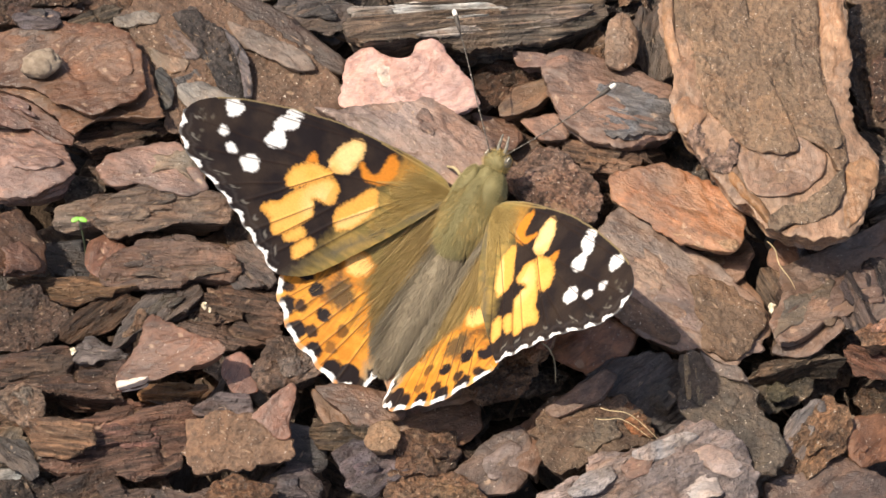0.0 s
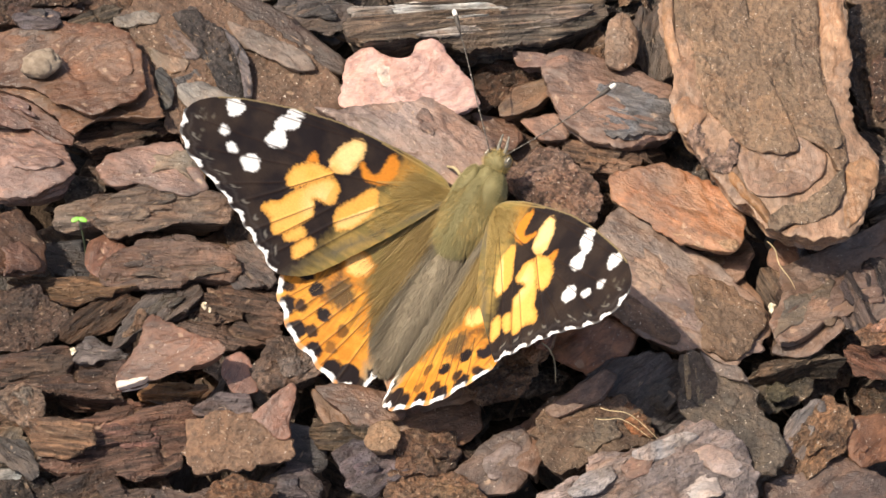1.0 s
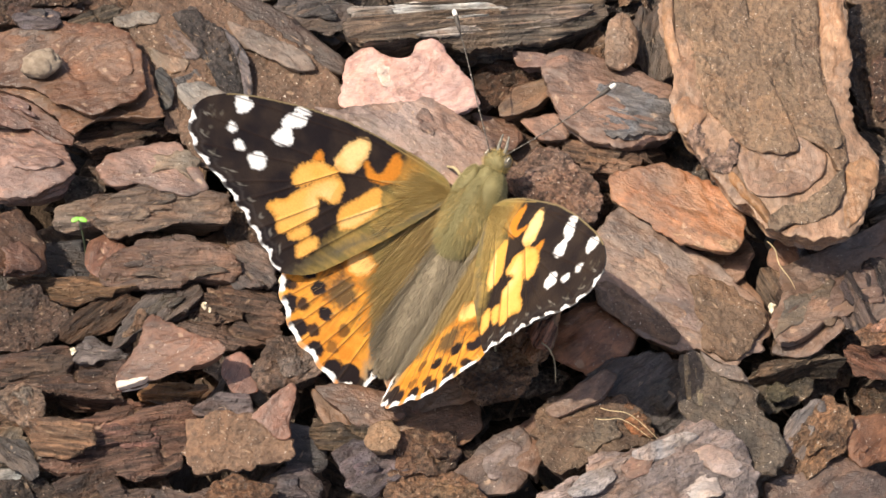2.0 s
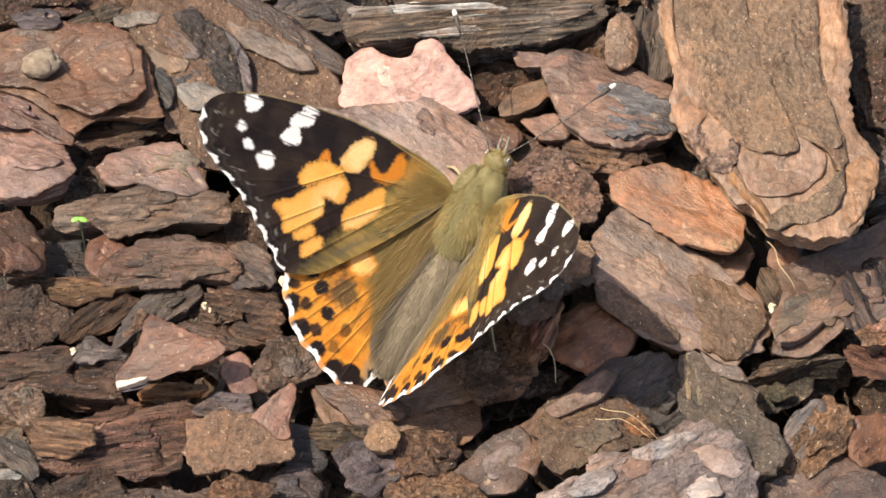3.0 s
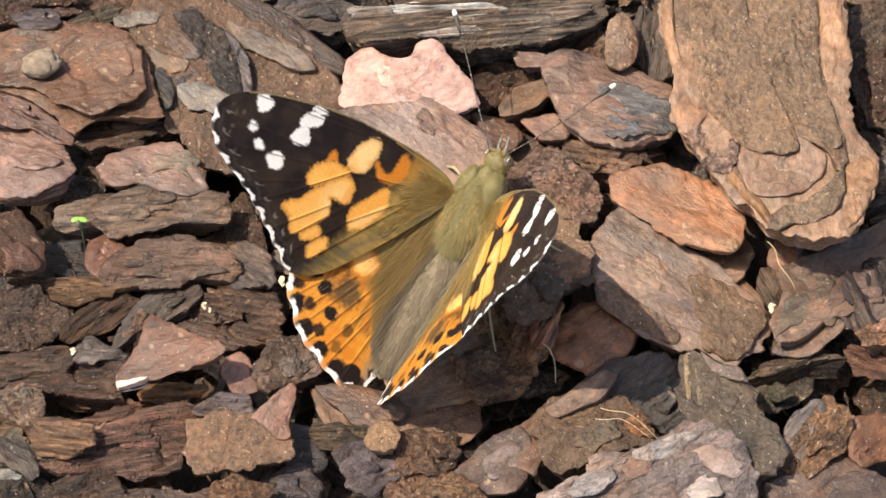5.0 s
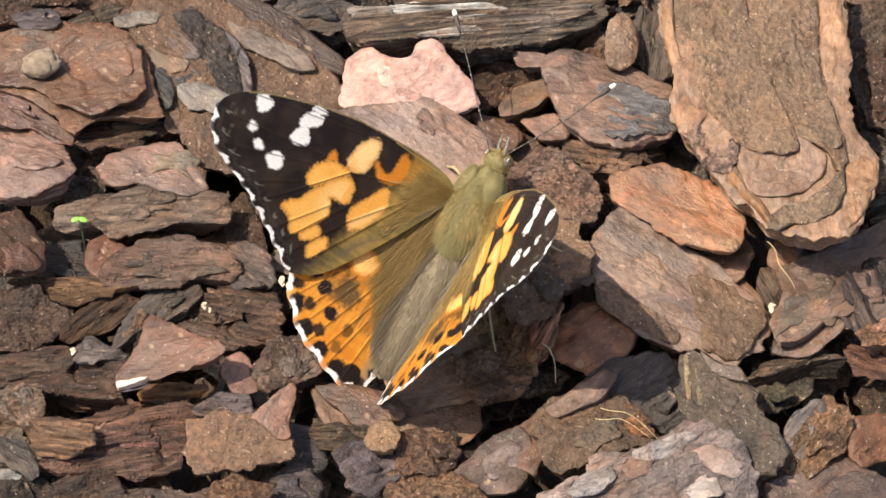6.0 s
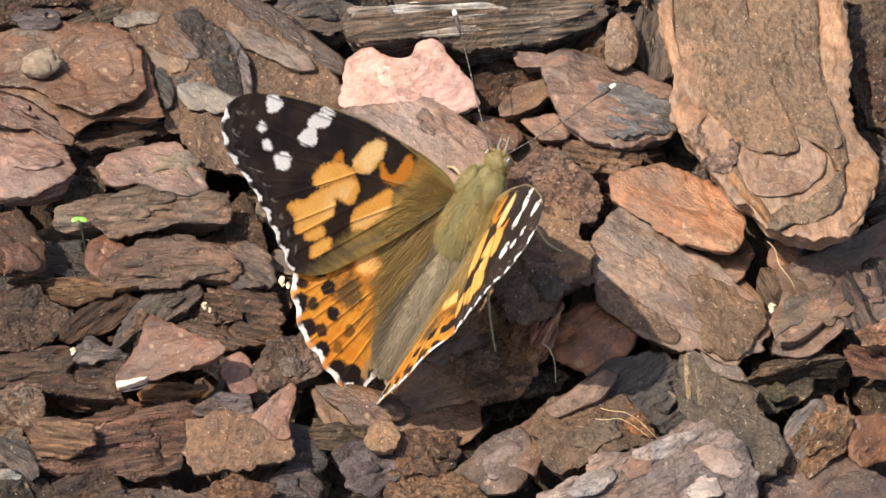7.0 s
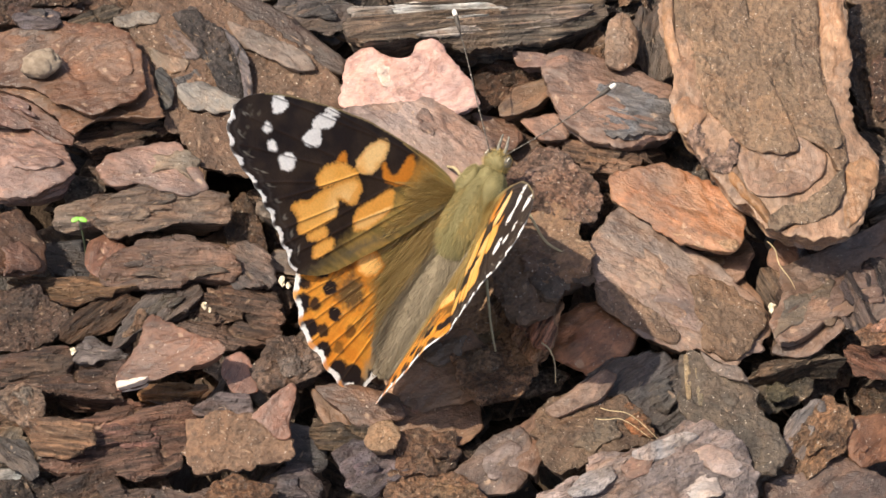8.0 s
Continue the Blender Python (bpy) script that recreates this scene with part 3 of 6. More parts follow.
bark_chip("grain", (-48.9, -31.7, 0.0), (7, 6, 3), 3, (0.050, 0.034, 0.026),
          [(-4.2, 1.8), (0.7, 2.6), (3.7, 1.1), (3.8, -2.7), (-4, -2.7)],
          "dark bark crumb heap")
bark_chip("slate", (-19.5, -30.3, 0.0), (5, -3, -1), 3, (0.073, 0.055, 0.053),
          [(-3, 1.1), (-0, 3), (2.6, 1.1), (2.7, -2.2), (-2.2, -2.9)],
          "purplish-grey bark lump lying among the mulch")
bark_chip("smooth", (-15.5, -21.0, 1.0), (-7, -3, -71), 2.5, (0.161, 0.093, 0.058),
          [(-3, -1.1), (-3, 0.9), (2.6, 1.3), (3.2, -0.3), (0.1, -0.8)],
          "narrow tan bark splinter")
bark_chip("fibre", (-14.8, -24.7, 2.0), (-5, -7, -3), 2, (0.134, 0.089, 0.053),
          [(-2.8, 0.6), (0.2, 1), (2.8, 0.9), (3, -0.4), (-0.8, -1.2), (-2.4, -0.9)],
          "olive-tan bark strip lying among the mulch")
bark_chip("sandy", (-9.7, -25.9, 4.0), (-11, 5, 46), 3, (0.240, 0.147, 0.084),
          [(-1.7, 1), (0.5, 1.6), (2.1, 1.1), (2.1, -0.2), (0.2, -2.1), (-1.1, -1.4), (-1.9, -0.1)],
          "golden-tan grainy bark nub")
bark_chip("slate", (-10.8, -28.9, 2.5), (0, 5, 35), 3.5, (0.085, 0.064, 0.066),
          [(-2.2, 3.6), (0.7, 3.1), (3.3, 0.4), (2.9, -2.2), (0.7, -2.4), (-2.3, -2.4), (-3, -0)],
          "mauve-grey bark chip lying among the mulch")
bark_chip("grain", (-5.0, -26.3, 2.0), (2, 5, 24), 4, (0.125, 0.071, 0.044),
          [(-2.6, 2.2), (0.5, 3), (3.6, 0.8), (3.4, -1.8), (1.2, -3), (-3, -1.7), (-3, 0.6)],
          "crumbling brown bark chip")
bark_chip("grain", (-3.9, -32.1, 3.0), (-12, -2, 16), 5, (0.158, 0.096, 0.060),
          [(-5, 3.2), (-1, 3.8), (3.1, 2.6), (4.4, -1.4), (4.2, -5.4), (-5.8, -2.7)],
          "tan rough bark chunk")
bark_chip("smooth", (3.2, -28.2, 2.0), (0, 1, 43), 4, (0.123, 0.080, 0.061),
          [(-4.4, 2.5), (1.2, 2.8), (4.8, 2.1), (3.6, -1.3), (0.3, -3), (-1.4, -3), (-4.1, -0)],
          "pale grey-pink bark chip with flat face")
bark_chip("smooth", (6.4, -25.5, 1.0), (-17, 12, 64), 3, (0.123, 0.071, 0.048),
          [(1, 2.7), (5.4, 0.7), (0.3, -1.3), (-3.7, -2.3), (-2.8, 0.3)],
          "brown bark edge beside a dark slit")
bark_chip("smooth", (-4.0, -21.4, 0.0), (2, 6, 20), 5, (0.212, 0.122, 0.072),
          [(-4.4, 2.6), (-0.6, 3.8), (4.7, 0.3), (4.1, -2.7), (0.4, -3.5), (-4.1, -0.5)],
          "brown bark chip lying in the shade")
bark_chip("smooth", (-12.6, -20.7, 2.0), (-2, -1, -23), 4, (0.134, 0.077, 0.049),
          [(-4.8, -0.1), (-2.6, 1), (2.9, 2.3), (5.1, 0.5), (1.6, -2.3), (-2.2, -1.4)],
          "brown bark strip under the hindwings")
bark_chip("sandy", (13.0, -24.6, 3.0), (-8, 4, 34), 5, (0.112, 0.071, 0.045),
          [(-4.5, 4), (-1.2, 5.7), (3, 4.5), (5.5, 1.7), (5.9, -2), (5.4, -5.3), (1.2, -4), (-2.7, -3.1), (-6.5, -2.7), (-6, 1.4)],
          "olive-brown bark lump with pale fibres")
bark_chip("slate", (18.6, -18.8, 1.5), (9, -6, 36), 4, (0.070, 0.056, 0.050),
          [(-6.6, 4.3), (-0, 4.1), (4.6, 1.8), (5.4, -0.6), (2.2, -5.6), (-1, -5.3), (-1.4, -0.8), (-3.1, 2.1)],
          "dark slate-grey bark chip")
bark_chip("lichen", (18.8, -32.3, 7.0), (0, 0, 27), 4, (0.268, 0.198, 0.170),
          [(-13.5, 2.7), (-11.3, 3.1), (-8.2, 3.7), (-4.6, 4.1), (-0.5, 4), (2.8, 3.8), (6.4, 3.4), (9, 2.1), (10.4, -0), (10.6, -2.8), (9.7, -6.1), (7.5, -10.2), (-3.8, -6.6), (-14, -0.7)],
          "pale pinkish-white flaky bark piece with layered face", 0.6)
bark_chip("sandy", (27.6, -22.4, 5.0), (-8, 9, 78), 2.6, (0.094, 0.071, 0.052),
          [(4.5, 5.7), (6.6, 5.7), (7.5, 4.6), (5.9, 2.2), (5.1, -1), (2.9, -2.6), (0, -3.6), (-2.8, -5.8), (-5.7, -7.5), (-8.8, -5.9), (-7.5, -2), (-5.3, 1.7), (-2.6, 3.9), (1.2, 5.4)],
          "grey-olive bark slab with a smooth patch leaning upright")
bark_chip("grain", (37.5, -26.4, 4.5), (-5, -2, 50), 4, (0.165, 0.098, 0.056),
          [(-4.7, 2.9), (0.8, 2), (5, 2.6), (5, -0), (3, -2.2), (0.1, -3), (-3.8, -2), (-5.2, -0.1)],
          "orange-tan bark chip with sparkling grains")
bark_chip("smooth", (44.0, -26.0, 3.5), (9, 8, 43), 4, (0.165, 0.070, 0.033),
          [(-1.5, 3.3), (3.2, 1.5), (4.1, -1.4), (1.4, -2.9), (-3.5, -1.3), (-3.7, 0.7)],
          "orange-brown bark chip lying among the mulch")
bark_chip("smooth", (38.7, -31.9, 3.5), (2, 4, 23), 4, (0.108, 0.068, 0.050),
          [(-5.9, 3.6), (0.6, 2.9), (3.3, 2.8), (6.3, -1.4), (4, -6.3), (-8.3, -1.6)],
          "pinkish-grey bark chip lying among the mulch")
bark_chip("grain", (34.4, -16.7, -1.0), (-3, 6, 34), 3, (0.075, 0.058, 0.040),
          [(-0.6, 3), (3.4, 1.7), (2.2, -2.2), (-2.3, -2.4), (-2.6, -0.1)],
          "grey crumbly bark fragment with lichen")
bark_chip("grain", (46.5, -18.2, -2.0), (-5, -1, 31), 3, (0.075, 0.045, 0.026),
          [(-1.6, 2.8), (3.9, 1.8), (0.8, -3.3), (-3.1, -1.2)],
          "brown bark crumb lying among the mulch")
bark_chip("smooth", (22.9, -6.5, 3.0), (-2, 4, -33), 5, (0.204, 0.135, 0.099),
          [(-10.7, -1.2), (-10.6, 3.1), (-10.4, 6), (-6.6, 5.9), (-1.4, 5.4), (4.5, 4.9), (9.6, 4), (11.8, 1.1), (10.2, -4.9), (6.4, -4.9), (4.4, -6.6), (-1.3, -6.8), (-6.7, -5.2)],
          "large pinkish-grey bark chip with rough granular rim")
bark_chip("smooth", (13.6, -11.7, 1.5), (-4, -8, 29), 4, (0.259, 0.123, 0.064),
          [(-4.2, 3.3), (0.2, 3.8), (3.6, 3.1), (4.9, -1.4), (2.3, -4.1), (-2.2, -3.9), (-4.6, -0.6)],
          "reddish-brown rounded bark chip in shade", 0.8)
bark_chip("sandy", (8.7, -3.1, 4.6), (-7, -4, 17), 5, (0.190, 0.116, 0.070),
          [(0.1, 9.6), (2, 9.2), (3.6, 7.5), (5, 5), (4.6, 2.3), (4.2, -3.1), (3.7, -4.3), (1.5, -4.5), (-0.3, -5.7), (-1.9, -7.4), (-4.7, -7.8), (-7.1, -5.8), (-6.8, 0.2), (-3.6, 5.9)],
          "grey-brown angular bark lump under the forewing")
# tints of chips in the wings' shade are raised for missing fill light
bark_chip("sandy", (3.4, -11.9, 0.5), (-11, -7, 41), 5, (0.330, 0.188, 0.099),
          [(-5.4, 6.3), (4.6, 7.9), (8.5, 2.4), (6.2, -2), (0.6, -4.8), (-2, -6.2), (-5, -3.3), (-7.2, 0.2)],
          "brown bark slab shaded by the wings")
bark_chip("smooth", (24.4, 2.8, 5.4), (4, -3, -39), 1.6, (0.295, 0.142, 0.074),
          [(-9.9, -1.5), (-8.7, 0.3), (-6.7, 2.5), (-5, 3.5), (-3.1, 3.7), (1.3, 4.8), (3.8, 4.3), (5.5, 3.5), (6.8, 1.4), (8, -0.3), (8.2, -1.4), (6.5, -2.5), (4.6, -3.3), (1.6, -3.8), (-1.6, -3.9), (-4.7, -3.7), (-7.5, -3.5)],
          "orange-tan flat bark chip with rough broken rim")
bark_chip("smooth", (28.6, -0.9, 0.5), (-13, -5, 9), 4, (0.220, 0.131, 0.086),
          [(-4.9, 2.7), (-0.9, 0.8), (3, 2.2), (3.7, 0.6), (1.1, -3.8), (-2, -2.6)],
          "glossy tan bark nub")
bark_chip("smooth", (15.5, 18.6, 4.5), (-7, -0, -19), 4, (0.156, 0.098, 0.072),
          [(-8.7, 3.6), (-6.3, 6.3), (1.4, 6.5), (7.2, 5), (9.9, -2), (5, -6.3), (0.3, -6.6), (-2.9, -5.1), (-6.1, -0.8)],
          "grey-pink flat bark chip with striped face")
bark_chip("fibre", (16.9, 12.5, 2.5), (-21, -6, -18), 4, (0.123, 0.074, 0.048),
          [(-7, -0.1), (-3.6, 1.3), (1.3, 1.1), (5.2, 4.4), (5.3, 1.3), (1.7, -3.9), (-2.8, -3.8)],
          "layered brown bark edge under a grey chip")
bark_chip("smooth", (9.3, 15.2, 3.5), (-3, -9, -41), 2.5, (0.204, 0.116, 0.080),
          [(-3.3, -0.9), (-0.4, 2.4), (2.5, 0.4), (1.1, -1.9)],
          "small pinkish bark flake")
bark_chip("smooth", (6.5, 19.7, 3.0), (-7, 7, 44), 3, (0.148, 0.089, 0.052),
          [(-2.8, 1.1), (1, 1.6), (4.6, 0.3), (3, -1.8), (-2, -1.2), (-3.8, -0.1)],
          "tan bark wedge in a hollow")
bark_chip("smooth", (7.6, 25.1, 4.0), (-5, -7, -17), 2, (0.209, 0.123, 0.093),
          [(-2.9, 0.9), (0.9, 1), (3.1, -0.3), (-1.1, -1.5)],
          "thin pinkish bark sliver beside grey chip")
bark_chip("grain", (4.8, 23.7, 0.0), (4, -7, 19), 4, (0.076, 0.040, 0.023),
          [(-2.6, 3), (1.7, 2.7), (4.8, 0.3), (4.4, -2.5), (-0.5, -1.3), (-3.8, -2.4), (-4, 0.2)],
          "dark-brown bark lump in a hollow")
bark_chip("sandy", (18.2, 27.3, 4.5), (5, 10, 80), 3, (0.205, 0.135, 0.092),
          [(-0.5, 1.7), (2.7, 1.7), (4.5, 0.7), (4.2, -0.6), (1.7, -1.6), (-3.1, -2.2), (-4.6, -1), (-4.6, 1.1)],
          "rounded tan bark peg", 0.5)
bark_chip("wood", (-2.6, 28.9, 5.0), (-5, 8, 11), 6, (0.123, 0.092, 0.067),
          [(-12.2, 1.3), (-5.6, 4), (-0.8, 7.3), (21.3, 5.3), (18.6, -1.1), (11.3, -3.7), (3.1, -4.5), (-3.3, -1.9), (-7.6, -3), (-10.9, -2.2), (-12.6, -1.2)],
          "silver-grey weathered wood piece with long fibres")
bark_chip("pink", (-6.4, 20.5, 5.8), (13, -5, 9), 1.6, (0.405, 0.240, 0.200),
          [(-9.4, -1.4), (-7.7, 4.1), (-4.5, 5.1), (-3.1, 3.6), (-0.2, 2.6), (1, 4.7), (3.9, 3.7), (5.5, 0.5), (6.8, -1.9), (6.9, -4.8), (5, -5.2), (1.5, -5.6), (-5.8, -5)],
          "bright pale pink inner-bark flake with ragged top")
bark_chip("smooth", (-6.8, 13.7, 5.0), (1, -1, -41), 5, (0.215, 0.150, 0.122),
          [(-11.5, -5.2), (-8.3, -3.3), (-5.3, 1.2), (-1.9, 5.3), (3.4, 5.2), (8.3, 5), (11.2, 2.3), (9.8, -2), (1.2, -4), (-7.3, -4.4)],
          "rounded greyish-pink bark hump under the butterfly", 0.8)
bark_chip("grain", (10.1, 6.4, 4.0), (4, -5, -27), 5, (0.190, 0.114, 0.080),
          [(-5.6, -1.5), (-5.8, 2), (-2.7, 4.7), (2.3, 3.7), (4.8, 1.4), (6.2, -2.3), (2.6, -3.3), (-2, -4.4)],
          "brown pitted bark knob", 0.8)
bark_chip("smooth", (3.8, 15.2, 2.5), (-12, 2, -22), 3, (0.123, 0.066, 0.041),
          [(-4, 1.5), (0.3, 2.5), (2, 0.4), (2, -1.9), (-0.3, -2.4)],
          "brown bark flake below the antennae")
bark_chip("smooth", (5.0, 12.7, 0.0), (6, 5, 4), 5, (0.076, 0.044, 0.027),
          [(-3, 2), (1.9, 3.5), (3.7, 1.2), (0, -3.3), (-2.6, -3.3)],
          "dark brown bark bit beneath the head")
bark_chip("smooth", (-21.9, 30.5, 1.0), (-0, 4, -38), 4, (0.048, 0.030, 0.021),
          [(-9.9, -0.5), (-5, 1.7), (1.4, 1.5), (6.7, 1.7), (8.5, -0.2), (2.5, -1.9), (-4.3, -2.3)],
          "reddish-brown bark strip lying among the mulch")
bark_chip("slate", (-18.7, 34.1, 1.0), (7, -0, 6), 4, (0.070, 0.053, 0.044),
          [(-3.9, 3.7), (4.7, 0.8), (4.1, -2.1), (-0.1, -2.2), (-4.8, -0.2)],
          "grey bark chunk lying among the mulch")
bark_chip("slate", (-51.8, 30.6, 5.0), (-12, -6, -5), 3, (0.072, 0.055, 0.056),
          [(-2.9, 0.2), (-0.9, 1.9), (2.2, 1.5), (2.9, -1.4), (-1.3, -2.2)],
          "small purple-grey bark lump")
bark_chip("grain", (-51.1, 36.0, -0.0), (5, 5, 4), 4, (0.075, 0.045, 0.030),
          [(-8.4, 2.3), (1.9, 2.7), (7.4, 1.1), (7.1, -1.8), (0.5, -1.8), (-8.3, -2.6)],
          "brown bark crumbs heap")
bark_chip("fibre", (-45.5, 33.6, 1.5), (2, 3, 28), 3, (0.083, 0.063, 0.044),
          [(-2.5, 0.9), (2, 1), (3.3, -0.3), (0.3, -1.3), (-3, -0.3)],
          "olive-brown bark splinter lying among the mulch")
bark_chip("sandy", (-29.9, 22.5, 2.5), (4, -2, -46), 5, (0.121, 0.073, 0.046),
          [(-16.5, -2), (-15.9, 1.6), (-8.1, 8.6), (-1.8, 9.4), (6.6, 10), (11.4, 9.8), (14, 7.3), (14.5, 0.8), (11.7, -6.6), (6.4, -9.4), (2.4, -8.2), (-0.6, -7.2), (-4.3, -7.2), (-8.7, -4.1), (-12.9, -2.3)],
          "broad tan-brown patched bark slab with dark resin stain")
bark_chip("smooth", (41.0, -6.5, 2.6), (-5, 6, 30), 3, (0.150, 0.098, 0.072),
          [(-3.2, 5.5), (-0.4, 5.6), (3.5, 5.4), (8.7, 5.8), (14.3, 5.7), (7, -8.1), (3.3, -6.7), (1, -3.5), (-2.7, -3.1), (-7.3, -4), (-9.6, -3.3), (-8.9, -0.5), (-4.9, 1.9)],
          "broad brown matte bark slab with torn layers")
bark_chip("smooth", (38.2, -11.8, 2.5), (-3, -3, 46), 2.5, (0.132, 0.086, 0.063),
          [(-4.8, 1.9), (0.5, 1.8), (4.5, 1.7), (2.8, -2.4), (0.2, -1.9), (-3, -1.1)],
          "light pink-brown wedge-shaped bark chip")
bark_chip("fibre", (44.7, -7.4, 3.0), (3, -11, -74), 3, (0.079, 0.059, 0.053),
          [(-4.1, -3.8), (-5.3, 2.5), (-2.6, 5.5), (4.4, 2.6), (5.1, -3), (2.2, -3.8)],
          "dark slate fibrous bark piece")
bark_chip("grain", (45.7, -13.3, 5.0), (-12, 4, 24), 3, (0.290, 0.169, 0.102),
          [(-2.4, 1.4), (1.5, 1.8), (2.6, -0.1), (1.1, -2.6), (-2.7, -0.5)],
          "bright tan cork nub")
bark_chip("fibre", (45.2, -14.7, 1.5), (8, -1, -30), 2.5, (0.115, 0.058, 0.039),
          [(-3.9, -0.4), (1.7, 3.6), (3.8, -0.7), (-1.6, -2.4)],
          "reddish bark splinters lying among the mulch")
bark_chip("fibre", (36.2, -15.3, 1.0), (-6, -3, 12), 3, (0.083, 0.058, 0.039),
          [(-5.7, -0.3), (-2.1, 1), (3.1, 1.1), (5.8, -1), (1.5, 0.1), (-2.6, -0.8)],
          "curved bark rim over a dark hollow")
bark_chip("grain", (49.0, 25.7, 1.0), (5, -5, 77), 4, (0.085, 0.056, 0.037),
          [(7.1, 4.3), (12, -1.6), (-8.4, -4.6), (-7.1, -0.3), (-3.1, 2.4)],
          "dark grey-brown bark lump")
bark_chip("smooth", (36.4, -1.2, 0.0), (11, -9, -52), 1.2, (0.165, 0.083, 0.050),
          [(-2.7, 1.1), (-0.8, 2), (1.4, -0.3), (3.6, -1.6), (-1.6, -1.2)],
          "small curled bark shaving with pale rim")
bark_chip("grain", (15.6, 5.5, -1.0), (6, -0, -0), 4, (0.105, 0.063, 0.039),
          [(-1.8, -0.4), (0.2, 2.6), (2.2, 1.1), (-0.6, -3.3)],
          "dark crumb in a crevice")
bark_chip("slate", (22.1, 29.5, 1.0), (-2, 4, 80), 4, (0.085, 0.063, 0.048),
          [(4.7, 2.2), (6.1, -0.4), (-3.6, -3), (-5.4, -0.5), (-1.7, 1.7)],
          "grey bark sliver beside a peg", 0.8)
bark_chip("smooth", (12.1, -20.3, 3.6), (-8, -1, 37), 3, (0.165, 0.102, 0.072),
          [(-3.9, 1.4), (-0.7, 1), (3.9, 1), (4.5, -0.6), (1.5, -1.7), (-1.4, -0.8), (-3.9, -0.4)],
          "pinkish-brown bark strip above an olive lump")
bark_chip("fibre", (6.2, -9.9, 2.6), (-6, 6, 64), 3, (0.290, 0.165, 0.090),
          [(1.4, 4.8), (3.9, 3.6), (5.2, 0.2), (2.3, -2.9), (-3.1, -4.6), (-5.3, -3), (-3.1, -0.1), (-1.1, 2.4)],
          "layered brown bark piece in the shade of the wings")
bark_chip("grain", (2.2, -16.6, 2.2), (-8, 12, 29), 3, (0.271, 0.156, 0.086),
          [(-3, 2.7), (0.7, 3.6), (4.3, 2.7), (4.3, -1.3), (1.5, -3.9), (-3.2, -3), (-4.5, -0.6)],
          "crumbly brown bark piece in the shade of the wings")
bark_chip("smooth", (-3.7, -16.2, 1.8), (4, -4, 20), 4, (0.300, 0.180, 0.105),
          [(-5.1, 2.1), (-1.1, 3.5), (3, 3.6), (5.7, 1.7), (5.2, -1.8), (1.5, -4.1), (-3.3, -3.4), (-5.9, -1.5)],
          "brown bark hump shaded by the hindwings")
bark_chip("fibre", (35.7, -7.5, 0.4), (4, -11, -71), 3, (0.115, 0.078, 0.055),
          [(-6.1, 0), (-3.3, 1.9), (-0.1, 3.7), (3, 1.1), (4.6, -3.2), (1.7, -3.5)],
          "brown splintered bark piece wedged in a gap")
bark_chip("smooth", (29.9, -5.1, 0.2), (-2, -8, -40), 3, (0.174, 0.098, 0.059),
          [(-5.8, 0.1), (-1.5, 1.4), (3.2, 0.9), (4.5, -1.4), (-0.5, -1.1)],
          "narrow brown bark piece beside a large chip")
bark_chip("grain", (-37.8, 18.7, -1.0), (-0, -0, -44), 3, (0.104, 0.063, 0.039),
          [(-5.3, 0.7), (-3.8, 2.4), (0.5, 2.3), (3.8, 0.9), (3.7, -2.5), (1, -3.7)],
          "brown crumbly bark piece between two plates")
bark_chip("grain", (-26.3, 4.3, -1.5), (4, -1, -62), 3, (0.108, 0.066, 0.041),
          [(-3.4, -0.7), (-3.9, 1.9), (0.3, 1.3), (3.7, 1), (3.1, -1.6), (0.2, -1.9)],
          "brown crumbly bark piece beside the forewing")

# bright sunlit edge of the triangle, put into a pale tint
torn_edge(chip_called("triangular"), [(-6, -1.7), (-3.6, -2), (-2.1, -2.2), (-2.5, -2.6), (-4.1, -2.7), (-5.9, -2.7)], (0.62, 0.52, 0.44))
layer("patched bark slab", "grain", [(-11.3, 2.7), (-9.7, 5), (-7.8, 4.7), (-4.8, 5.3), (-2.8, 4.3), (1, 2.8), (4.7, 0.1), (3.1, -0.8), (0.9, -0.7), (-2, 0.5), (-4.3, 1.2), (-6.9, 1.6), (-9.2, 1.8)],
      (0.046, 0.037, 0.033), 0.88, "rough black crust")
layer("patched bark slab", "slate", [(-5.1, 5.4), (-2.6, 5.5), (0.1, 4.9), (4.4, 1.7), (4.8, 0.1), (0.9, 2.9), (-2.8, 4.4)],
      (0.115, 0.096, 0.094), 0.68, "mauve-grey weathered layer")
layer("patched bark slab", "slate", [(-10.3, -0.4), (-9.3, 1.7), (-4.4, 1.1), (-4, 0.4), (-5.6, -0.4), (-8.1, -0.6)],
      (0.160, 0.132, 0.124), 0.73, "mauve-grey weathered layer")
layer("patched bark slab", "smooth", [(-16.3, -2.8), (-15, -0.1), (-12.5, 1.9), (-11.8, 0.5), (-13.6, -2.5), (-15, -3.3)],
      (0.165, 0.145, 0.122), 0.78, "pale grey weathered layer")
layer("patched bark slab", "lichen", [(-11.9, 1.8), (-11.3, 2.9), (-9.3, 2), (-10.4, -0.3), (-12.4, -1.2), (-11.8, 0.6)],
      (0.170, 0.145, 0.132), 0.68, "pale mauve weathered layer")
layer("patched bark slab", "smooth", [(-3.2, -3.9), (-1.6, -1.7), (2.3, -0.7), (4.7, -0), (5.3, -1.5), (3.3, -3.4), (0.3, -5.1), (-2.1, -5)],
      (0.150, 0.130, 0.110), 0.68, "pale grey weathered layer")
